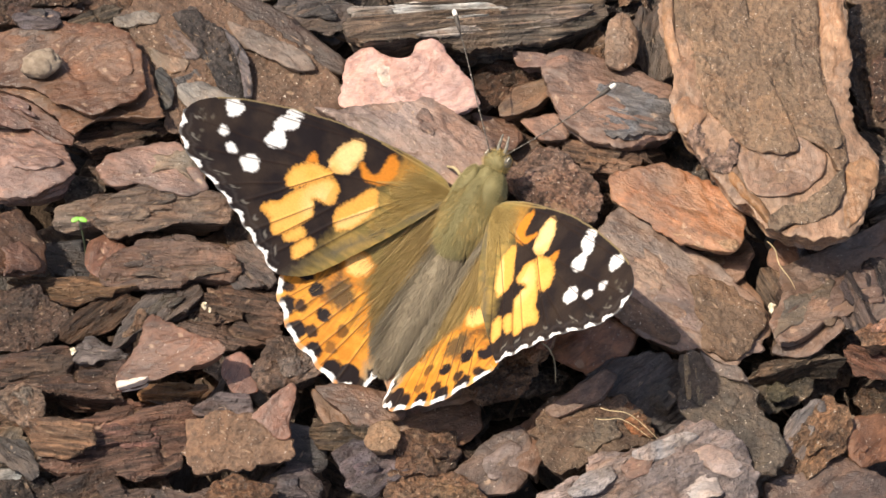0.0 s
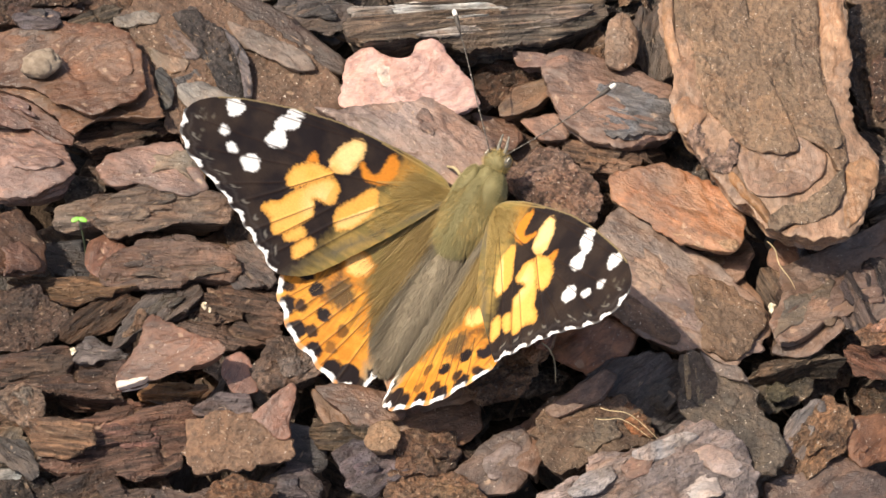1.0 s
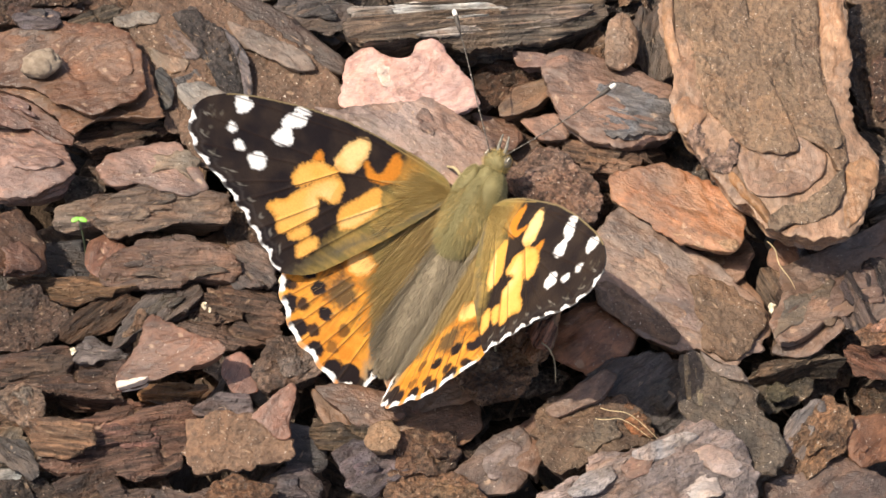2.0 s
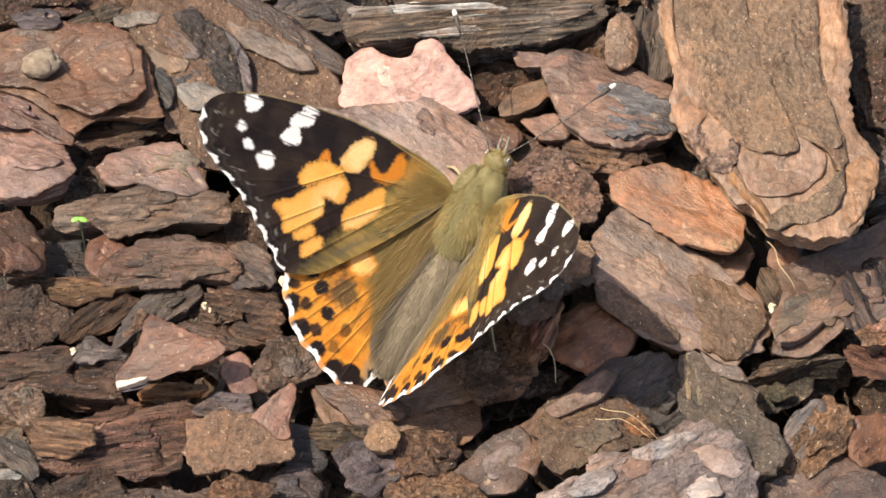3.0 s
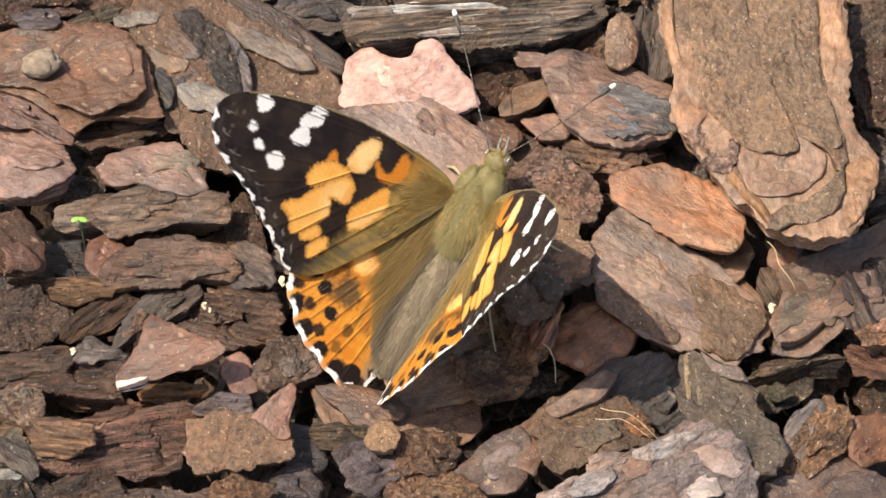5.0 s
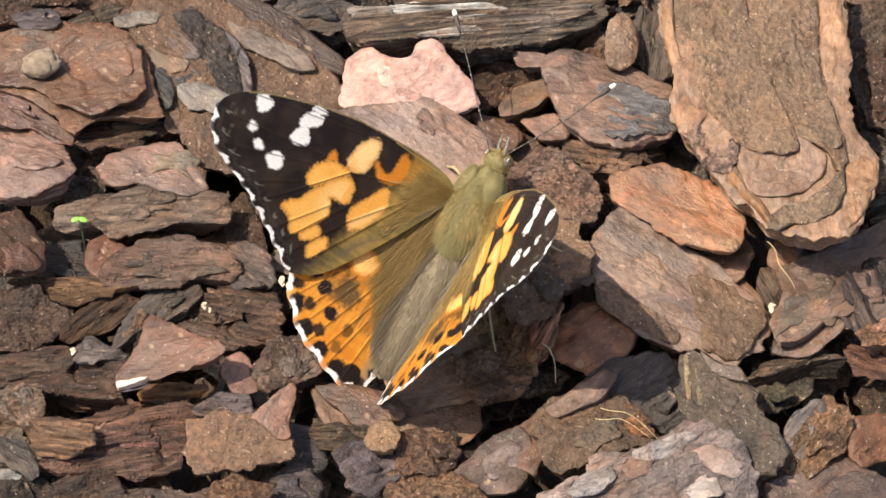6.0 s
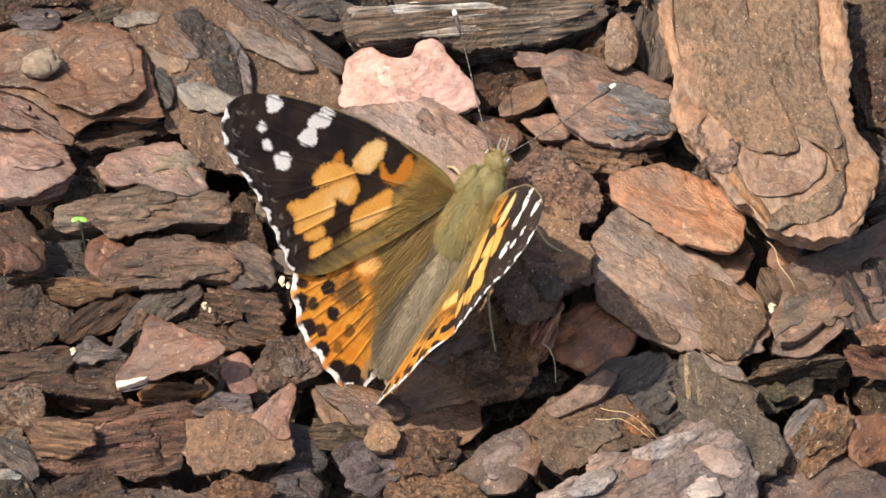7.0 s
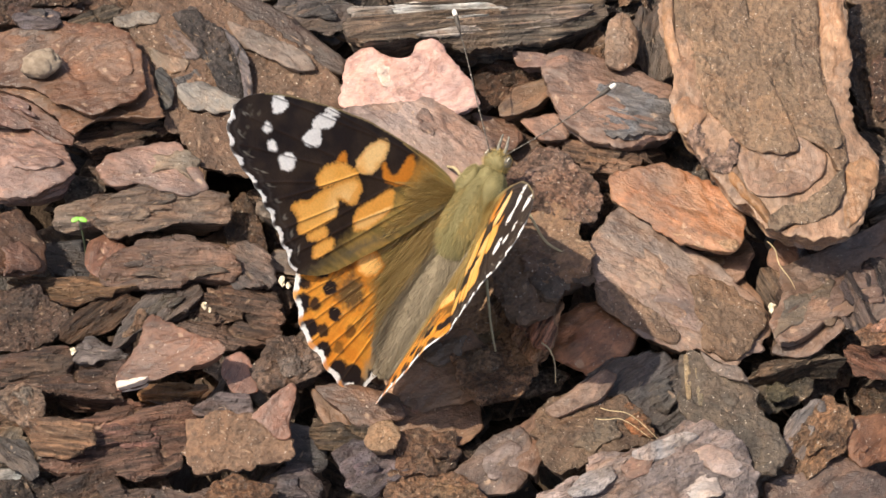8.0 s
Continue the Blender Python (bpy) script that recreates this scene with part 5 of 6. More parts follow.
# outlines in the wing's plane: forward, outward (millimetres from the hinge)
FOREWING = [(3.2, -2.3), (3.6, 2.1), (3.3, 5.4), (2.9, 9.0), (2.4, 12.5), (1.7, 15.1), (1.0, 17.7), (0.1, 20.2), (-0.8, 22.6), (-1.9, 24.9),
            (-3.0, 26.5), (-4.2, 27.6), (-5.4, 28.1), (-6.7, 28.0), (-8.0, 27.3), (-9.2, 26.0), (-10.0, 24.3), (-10.5, 22.6), (-11.0, 20.7),
            (-11.8, 18.8), (-12.8, 16.6), (-13.9, 14.5), (-14.8, 12.6), (-15.5, 11.4), (-16.0, 10.3), (-15.2, 8.2), (-13.6, 6.2), (-10.0, 3.8), (-6.3, 1.4), (-2.4, -0.9), (0.8, -2.5)]
HINDWING = [(0.5, -1.5), (-0.5, 3.0), (-4.5, 7.5), (-9.5, 11.6), (-13.4, 13.8), (-16.2, 14.7), (-18.0, 14.5), (-19.5, 13.1), (-20.8, 11.6), (-21.9, 10.6),
            (-22.5, 8.8), (-23.0, 7.0), (-23.8, 5.2), (-24.1, 3.5), (-23.8, 2.2), (-24.1, 1.2), (-23.1, 0.3), (-20.5, -0.4), (-16.0, -0.4), (-10.0, 0.2), (-4.0, -0.6)]

BLACK, UMBER, OLIVE, GOLD = (0.014, 0.009, 0.009), (0.042, 0.027, 0.019), (0.225, 0.168, 0.055), (0.42, 0.27, 0.08)
ORANGE, AMBER, PALE, WHITE = (0.66, 0.235, 0.028), (0.91, 0.48, 0.12), (0.96, 0.66, 0.29), (0.95, 0.92, 0.88)

WHITE_MARKS = [
    (WHITE, [(-2.2, 24.7), (-1.6, 23.7), (-1.6, 22.9), (-1.8, 22.5), (-2.5, 22.5), (-3.2, 23), (-3.6, 23.6), (-3.1, 23.7), (-3.1, 24.1), (-2.6, 24.1)]),
    (WHITE, [(0.2, 18.2), (0.7, 17.9), (0.9, 16.9), (0.7, 16.3), (0.5, 16.5), (0.3, 17.3)]),
    (WHITE, [(-2.1, 18.6), (-1.2, 18.7), (-0.5, 18.4), (-0, 17.8), (0.1, 16.8), (0.2, 16.4), (-0.5, 16.3), (-1.1, 16.6), (-1.8, 17.6)]),
    (WHITE, [(-3.6, 18.8), (-2.8, 18.6), (-2.3, 18.3), (-1.8, 17.3), (-2.4, 17.1), (-2.9, 16.4), (-3.5, 16.8), (-4, 17.7), (-4.1, 18.4)]),
    (WHITE, [(-7, 20.1), (-6.5, 19.9), (-5.9, 19.1), (-6, 18.4), (-6.8, 17.9), (-7.5, 18.1), (-7.8, 18.6), (-7.6, 19.4)]),
    (WHITE, [(-5.5, 23.7), (-4.9, 23.7), (-4.7, 23.2), (-5.3, 22.7), (-5.7, 23), (-5.8, 23.5)]),
    (WHITE, [(-6.4, 22.2), (-6.1, 22.1), (-5.9, 21.6), (-6.5, 20.9), (-6.9, 21.2), (-6.9, 21.7)]),
]
FRONT_MARKS = [
    (PALE, [(-2.4, 11.2), (-1.5, 11.2), (-0.6, 11.1), (0.6, 10.6), (1.4, 10.1), (1.9, 9.1), (1.4, 8.5), (0.6, 8.3), (-0.4, 8.4), (-1.1, 8.6), (-1.9, 8.6), (-2.5, 9.4), (-2.7, 10.2)]),
    (ORANGE, [(-1.7, 6.8), (-0.9, 7.7), (-0.5, 8.2), (-0.2, 7.9), (-0.9, 6.7), (-0.8, 5.8), (0.3, 5.5), (1.4, 5.6), (2.4, 5.4), (2.3, 4.8), (1.8, 4.1), (0.5, 3.9), (-0.8, 4.4), (-1.5, 5.5)]),
    (ORANGE, [(-3.3, 13.2), (-3.2, 13.6), (-2, 13.3), (-2.3, 12.8), (-2.9, 12.4)]),
    (AMBER, [(-6.1, 14.6), (-4.9, 14.5), (-3.8, 13.7), (-3.2, 12.6), (-3, 11.4), (-3.1, 10.2), (-4, 10.8), (-5.5, 12.1), (-6.9, 13.5), (-6.7, 14.2)]),
]
REAR_MARKS = [
    (AMBER, [(-3.5, 10.1), (-3.9, 9.2), (-4.8, 8.6), (-5.8, 8.5), (-6.3, 9.2), (-6.4, 10.5), (-6.6, 11.1), (-7.1, 10.5), (-8.3, 9.9), (-9.2, 10.4), (-10.8, 11.3), (-12.1, 12.3), (-12, 13.1), (-11.3, 13.4), (-10.8, 14), (-10.5, 15), (-10.3, 15.4), (-9.4, 14.8), (-8.7, 13.7), (-7.7, 13.5), (-5.9, 12.3), (-4.8, 11.4)]),
    (AMBER, [(-11.7, 11.7), (-10.5, 11), (-10, 10.2), (-10.3, 9.7), (-10.9, 9.8), (-12, 10.6), (-12.2, 11.3)]),
    (AMBER, [(-12.4, 10.2), (-11.1, 9.6), (-10.6, 8.9), (-10.8, 8.1), (-11.5, 8.1), (-12.6, 8.7), (-13.6, 9.3), (-12.9, 9.8)]),
    (AMBER, [(-7.2, 7.7), (-6.3, 7.9), (-5.3, 7.4), (-3.4, 6.2), (-2, 5.5), (-2.1, 4.8), (-3, 4.4), (-3.9, 4.1), (-5.2, 4.4), (-6.6, 5.1), (-7.9, 6), (-8.2, 6.9)]),
]
FORE_MARKS = WHITE_MARKS + FRONT_MARKS + REAR_MARKS
HIND_PATCH = [(-11.8, 9), (-11, 9.2), (-10, 8.7), (-9.6, 7.8), (-10, 6.9), (-10.3, 6.1), (-11.3, 6.4), (-12.2, 7), (-12.4, 8.2)]
# round marks: forward, outward, radius, strength
HIND_SPOTS = [(-15.9, 10.4, 0.85, 1), (-18.0, 8.4, 0.82, 1), (-18.5, 5.6, 0.72, 0.7), (-17.1, 13.1, 0.55, 0.95), (-18.4, 11.1, 0.72, 0.95), (-20.2, 8.6, 0.72, 0.95), (-20.8, 5.8, 0.72, 0.65),
              (-17.5, 14.6, 0.9, 1), (-18.9, 12.5, 0.95, 1), (-21.0, 10.2, 1.1, 1), (-22.0, 7.4, 0.95, 1), (-22.9, 4.5, 1.2, 1), (-22.5, 2.6, 1.35, 1), (-22.7, 1.2, 0.8, 0.9), (-14.9, 12.2, 0.8, 1), (-14.0, 12.7, 0.8, 1)]


def blend(base, tone, weight):
    w = np.clip(weight, 0, 1)[:, None]
    return base * (1 - w) + np.array(tone) * w


def near_line(a, b, start, end):
    (xa, ya), (xb, yb) = start, end
    ex, ey = xb - xa, yb - ya
    t = np.clip(((a - xa) * ex + (b - ya) * ey) / (ex * ex + ey * ey), 0, 1)
    return np.hypot(a - xa - t * ex, b - ya - t * ey)


FORE_VEINS = [((0.5, 0.3), (-3.0, 10.2)), ((-3.0, 10.2), (-7.5, 14.3)), ((-7.5, 14.3), (-11.8, 18.4)), ((-6.9, 14.8), (-10.8, 21.0)), ((-4.8, 15.0), (-8.9, 26.2)), ((-3.2, 14.2), (-6.0, 28.0)),
              ((-6.4, 9.6), (-13.2, 15.0)), ((-1.9, 5.6), (-14.2, 13.6)), ((0.4, 0.3), (-7.7, 7.4)), ((-7.7, 7.4), (-15.0, 12.2)), ((1.0, 0.0), (-13.4, 9.0)), ((2.6, 5.0), (0.6, 17.8)), ((1.9, 9.0), (-2.2, 24.8))]
HIND_VEINS = [((-13.6, 9.9), (-18.6, 13.0)), ((-13.0, 8.0), (-20.2, 11.8)), ((-13.6, 7.3), (-20.9, 10.6)), ((-13.5, 5.7), (-22.0, 9.1)), ((-13.0, 3.9), (-22.2, 7.3)), ((-11.0, 2.6), (-23.0, 5.8)), ((-8.0, 1.6), (-23.2, 3.4))]
# faint pale specks near the wing tip
GLINTS = [(-4.5, 26.6), (-5.3, 25.8), (-7.3, 25.3), (-4.6, 25.1), (-6.4, 25.4), (-8.6, 23.6), (-9.8, 21.3), (-11.6, 20.6), (-12.6, 17.2)]


def fore_pigment(a, b, edge, along):
    """Colour of the forewing's scales; edge: distance to the rim; along: 0 to 1 from apex to rear corner, outside that -1."""
    wob = 0.16 * fractal(a * 2.2, b * 2.2, 3, 1)
    col = np.tile(np.array(BLACK), (len(a), 1))
    col = blend(col, UMBER, 0.3 + 0.5 * fractal(a * 0.5, b * 0.5, 3, 2))
    # golden olive root, grey rear strip
    root = np.clip((5.6 - b - 0.25 * a + 2.0 * wob) / 3.0, 0, 1)
    col = blend(col, OLIVE, root)
    col = blend(col, GOLD, root * np.clip(0.35 + 0.9 * fractal(a * 1.4, b * 0.3, 3, 4), 0, 0.9))
    glow = np.clip(1.1 - np.hypot((a - 1.2) / 2.6, (b - 2.8) / 2.4) + wob, 0, 1)
    col = blend(col, (0.55, 0.26, 0.05), 0.75 * glow)
    strip = np.clip((0.95 - near_line(a, b, (0.8, -2.5), (-15.4, 9.2)) + 1.4 * wob) / 1.0, 0, 1)
    col = blend(col, (0.125, 0.108, 0.075), strip * np.clip(0.62 + 0.5 * fractal(a * 0.4, b * 0.4, 3, 2), 0, 0.85))
    for tone, corners in FORE_MARKS:
        d = inside(a, b, rounded(corners, 2)) + 0.10 + wob * 0.6 + 0.10 * value_noise(a * 5.5, b * 5.5, 2)
        soft = 0.24 if tone == WHITE else 0.36
        shade = np.array(tone)
        w = np.clip(0.5 + d / soft, 0, 1)
        col = blend(col, shade, w)
        if tone in (AMBER, PALE):
            rim = np.clip(1 - np.abs(d - 0.08) / 0.42, 0, 1) * w
            col = blend(col, ORANGE, 0.45 * rim)
            deep = np.clip(0.35 * fractal(a * 0.7, b * 0.7, 2, 3) + (b - 10.5) * 0.07, 0, 0.5) * w
            col = blend(col, (0.84, 0.37, 0.05), deep)
            light = np.clip(1.2 - np.hypot((a + 6.6) / 2.6, (b - 10.2) / 1.9), 0, 1) * w * np.clip(d / 0.5, 0, 1)
            col = blend(col, PALE, 0.8 * light)
            # the cell mark: orange before its vein, pale behind it
            behind = (a + 7.6) * 3.1 - (b - 7.4) * -4.1 < 0
            cell = (np.hypot(a + 5.2, b - 6.0) < 3.6) * w
            col = blend(col, np.where(behind[:, None], np.array(PALE), np.array((0.82, 0.36, 0.06))), 0.5 * cell * np.clip(d / 0.4, 0, 1))
    for start, end in FORE_VEINS:
        col = blend(col, (0.026, 0.013, 0.008), 0.7 * np.clip(1.5 - near_line(a, b, start, end) / 0.07, 0, 1))
    for x, y in GLINTS:
        col = blend(col, (0.27, 0.235, 0.175), 0.26 * np.clip((0.22 - np.hypot((a - x) * 0.6, b - y) + 1.6 * wob) / 0.25, 0, 1))
    for start, end in (((0.9, -0.6), (-5.2, 3.0)), ((3.0, -2.0), (-1.2, 5.4)), ((0.8, -2.0), (-5.2, 2.0)), ((3.2, -2.0), (2.9, 7.0))):
        col = blend(col, (0.42, 0.29, 0.11), 0.6 * np.clip(1.5 - near_line(a, b, start, end) / 0.1, 0, 1))
    # thin greyish line along the rim
    col = blend(col, (0.17, 0.15, 0.135), (along >= 0) * 0.15 * np.clip(1 - np.abs(edge - 0.95 + 0.4 * wob) / 0.3, 0, 1))
    # pale dashes inside the rim, white fringe between the veins
    on = along >= 0
    beat = np.cos(along * 2 * np.pi * 8.5)
    col = blend(col, (0.34, 0.31, 0.26), on * np.clip(beat * 2.2 - 1.0, 0, 0.55) * np.clip(1 - np.abs(edge - 1.55) / 0.3 + 1.5 * wob, 0, 1))
    col = blend(col, WHITE, on * np.clip(-beat * 1.8 + 0.95 + 2.4 * np.clip(along - 0.4, 0, 1), 0.1, 1) * np.clip((0.40 - 0.10 * beat + wob - edge) / 0.16, 0, 1))
    col = blend(col, (0.32, 0.24, 0.12), (~on) * np.clip((0.22 - edge) / 0.1, 0, 1) * 0.7 * (a > -2.5))
    return col


def hind_pigment(a, b, edge, along):
    wob = 0.18 * fractal(a * 2.0, b * 2.0, 3, 3)
    col = np.tile(np.array(ORANGE), (len(a), 1))
    col = blend(col, (0.82, 0.38, 0.06), 0.3 + 0.5 * fractal(a * 0.6, b * 0.6, 3, 5))
    # smoky olive root fading outward
    disc = np.clip((a + 14.6 + 0.75 * (5.0 - b) * (b < 5.0) - 0.5 * (b - 5.0) * (b >= 5.0) + 3.2 * wob) / 2.6, 0, 1)
    col = blend(col, OLIVE, disc)
    smoke = np.clip(1.9 - 1.6 * np.hypot((a + 15.0) / 1.9, (b - 8.0) / 2.0) + 1.8 * wob, 0, 1)
    col = blend(col, (0.075, 0.055, 0.03), 0.9 * smoke)
    streaks = np.clip(fractal(a * 0.25, (b + 0.1 * a) * 2.6, 3, 2), 0, 1) * np.clip((a + 21) / 5, 0, 1)
    col = blend(col, (0.10, 0.07, 0.025), 0.7 * streaks)
    bar = np.clip(1.25 - np.hypot((a + 12.4) / 1.6, (b - 11.0) / 2.6) + 1.2 * wob, 0, 1)
    col = blend(col, BLACK, 0.8 * bar)
    inner = np.clip((2.2 - b + 1.5 * wob) / 1.6, 0, 1) * np.clip((a + 24.6 + 2 * wob) / 1.6, 0, 1)
    col = blend(col, (0.30, 0.25, 0.17), inner)
    spot = inside(a, b, rounded(HIND_PATCH, 2)) + wob
    col = blend(col, ORANGE, np.clip(0.5 + (spot + 0.3) / 0.5, 0, 1))
    col = blend(col, (0.90, 0.52, 0.17), np.clip(0.5 + spot / 0.5, 0, 1))
    for x, y, r, k in HIND_SPOTS:
        col = blend(col, (0.016, 0.010, 0.010), k * np.clip(0.5 + (r - np.hypot(a - x, b - y) + 0.9 * wob) / 0.25, 0, 1))
    for start, end in HIND_VEINS:
        col = blend(col, (0.05, 0.03, 0.015), 0.75 * np.clip(1.5 - near_line(a, b, start, end) / 0.07, 0, 1))
    on = along >= 0
    beat = np.cos(along * 2 * np.pi * 7)
    col = blend(col, BLACK, on * np.clip((1.25 - edge + 2 * wob) / 0.3, 0, 1) * np.clip(0.35 - beat, 0, 1))
    col = blend(col, WHITE, on * np.clip((0.62 + 0.8 * wob - edge) / 0.14, 0, 1) * np.clip(1.1 - beat * 1.3 + 14 * np.clip(along - 0.84, 0, 1), 0.1, 1))
    return col


def wing_mesh(outline, mirror, pigment, rim, veins, droop, waves):
    """A thin scaled wing, x outward and y forward. rim: the stretch of outline corners that bears the fringe."""
    soft = rounded(outline, 2)
    p = resample(soft, 0.15)
    n = len(p)
    # place of each rim point between the two end corners
    first = int(np.argmin(np.hypot(*(p - outline[rim[0]]).T)))
    last = int(np.argmin(np.hypot(*(p - outline[rim[1]]).T)))
    along = (np.arange(n) - first) / (last - first)
    along[(along < 0) | (along > 1)] = -1
    centre = np.array([p[:, 0].mean(), p[:, 1].mean()])
    out = p - centre
    reach = np.hypot(out[:, 0], out[:, 1])
    p = p + out / reach[:, None] * (np.where(along >= 0, waves[1] * np.cos(along * 2 * np.pi * waves[0]), 0) + 0.05 * value_noise(p[:, 0] * 4, p[:, 1] * 4, 2))[:, None]
    out = p - centre
    reach = np.hypot(out[:, 0], out[:, 1])
    turn = np.roll(p, -1, axis=0) - np.roll(p, 1, axis=0)
    turn /= np.hypot(turn[:, 0], turn[:, 1])[:, None]
    slant = np.abs(out[:, 0] * turn[:, 1] - out[:, 1] * turn[:, 0]) / reach
    steps = 1 - np.linspace(0, 1, 96) ** 1.25 * 0.995
    a = np.concatenate([centre[0] + out[:, 0] * s for s in steps])
    b = np.concatenate([centre[1] + out[:, 1] * s for s in steps])
    edge = np.concatenate([(1 - s) * reach * slant for s in steps])
    lane = np.concatenate([along] * len(steps))
    col = pigment(a, b, edge, lane)
    z = droop(a, b) + 0.05 * fractal(a * 0.3, b * 0.3, 2, 2)
    for start, end in veins:
        z = z + 0.07 * np.exp(-(near_line(a, b, start, end) / 0.16) ** 2)
    side = -1 if mirror else 1
    top = np.column_stack([side * b, a, z])
    # underside, coarser
    under_steps = steps[::8]
    keep = np.concatenate([np.arange(n) + 8 * k * n for k in range(len(under_steps))])
    low = top[keep] - (0, 0, 0.11)
    verts = np.vstack([top, low])
    faces = ring_faces(0, n, len(steps))
    base = len(top)
    under = [f[::-1] for f in ring_faces(base, n, len(under_steps))]
    i = np.arange(n)
    under += np.stack([(i + 1) % n, i, base + i, base + (i + 1) % n], 1).tolist()
    faces += under
    faces.append(list(range((len(steps) - 1) * n, len(steps) * n)))
    faces.append(list(range(base + (len(under_steps) - 1) * n, base + len(under_steps) * n))[::-1])
    if not mirror:
        faces = [f[::-1] for f in faces]
    me = mesh_from("wing", verts * MM, faces)
    paint = me.color_attributes.new("pigment", "FLOAT_COLOR", "POINT")
    tone = np.vstack([col, 0.55 * col[keep] + 0.12])
    paint.data.foreach_set("color", np.column_stack([np.clip(tone, 0, 1), np.ones(len(tone))]).astype(np.float32).ravel())
    return me


def fore_droop(a, b):
    return 0.4 * np.sin(np.clip((a + 16) / 20, 0, 1) * np.pi) - 0.0006 * b * b


def hind_droop(depth):
    return lambda a, b: -depth * np.clip(1 - near_line(a, b, (-0.5, 3.0), (-15.0, 15.0)) / 4.0, 0, 1) ** 1.3 + 0.25 * np.sin(b * 0.25)


WINGS = {}
for mirror in (True, False):
    side = "left" if mirror else "right"
    WINGS[side, "fore"] = part("forewing", wing_mesh(FOREWING, mirror, fore_pigment, (12, 24), FORE_VEINS, fore_droop, (8.5, 0.13)), WING, butterfly,
                               "black-tipped orange forewing with white spots")
    WINGS[side, "hind"] = part("hindwing", wing_mesh(HINDWING, mirror, hind_pigment, (5, 17), HIND_VEINS, hind_droop(0.5 if mirror else 1.4), (7, 0.16)), WING, butterfly,
                               "orange hindwing with round black spots and white fringe")


def hind_hair(wing, mirror):
    """Long silky hair over the root and inner margin of the hindwing."""
    rng = np.random.RandomState(31 + mirror)
    n = 11000
    a = rng.uniform(-17.5, -0.5, n)
    b = np.abs(rng.normal(0, 1, n)) * (1.2 + 0.15 * -a) + 0.1
    side = -1 if mirror else 1
    roots = np.column_stack([side * b, a, np.full(n, 0.05) + 0.25 * rng.rand(n)])
    sway = 0.05 * value_noise(a * 0.3, b * 1.4, 2)
    ways = np.column_stack([side * (0.06 + b * 0.055 + sway + 0.035 * rng.normal(size=n)), np.full(n, -1.0), 0.02 + 0.03 * rng.rand(n)])
    inner = b < 1.5 + np.clip(-a - 4, 0, 8) * 0.11 + 0.2 * rng.normal(size=n)
    reach = np.clip((b + 0.6) * 0.9 + 3.0, 3.0, 6.5) * rng.uniform(0.55, 1.0, n)
    reach = np.minimum(reach, np.clip(a + 23.8, 1.0, 9.0))
    # hair ends where the orange of the wing begins
    lean = np.abs(ways[:, 0])
    for _ in range(12):
        limit = np.interp(-(a - reach), [0.0, 9.0, 12.2, 14.8, 16.7, 20.3, 24.0], [8.0, 8.6, 7.6, 5.0, 3.4, 1.5, 0.2])
        reach = np.where(b + lean * reach > limit, reach * 0.86, reach)
    for name, which, mat, width in (("silky_hair", ~inner, FUR_GOLD, 0.030), ("margin_hair", inner, FUR_GREY, 0.034)):
        part(name, hairs(roots[which], ways[which], reach[which], width, (0, 0, -0.04), 3 + mirror, 0.05), mat, wing)


def fore_hair(wing, mirror):
    """Short golden hair on the root of the forewing."""
    rng = np.random.RandomState(51 + mirror)
    n = 5000
    t = rng.rand(n) ** 1.2
    a = 2.6 - 9.0 * t * rng.rand(n) - 0.8 * rng.rand(n)
    b = np.maximum(-2.2 + 5.2 * t + 0.4 * rng.normal(size=n), -2.2 + 0.66 * (0.6 - a))
    side = -1 if mirror else 1
    roots = np.column_stack([side * b, a, np.full(n, 0.38)])
    ways = np.column_stack([side * np.full(n, 1.0), -0.25 - 0.10 * (2.4 - a) + 0.12 * rng.normal(size=n), 0.02 + 0.05 * rng.rand(n)])
    size = rng.uniform(0.5, 1.9, n)
    tips = np.column_stack([side * (roots + ways * size[:, None])[:, 0], (roots + ways * size[:, None])[:, 1]])
    clear = np.ones(n, bool)
    for tone, corners in FORE_MARKS:
        clear &= (inside(tips[:, 1], tips[:, 0], corners) < -0.35) & (inside(a, b, corners) < -0.35)
    roots, ways, size = roots[clear], ways[clear], size[clear]
    part("root_hair", hairs(roots, ways, size, 0.026, (0, -0.05, -0.03), 9 + mirror), FUR_ROOT, wing)


fore_hair(WINGS["left", "fore"], True)
fore_hair(WINGS["right", "fore"], False)
hind_hair(WINGS["left", "hind"], True)
hind_hair(WINGS["right", "hind"], False)


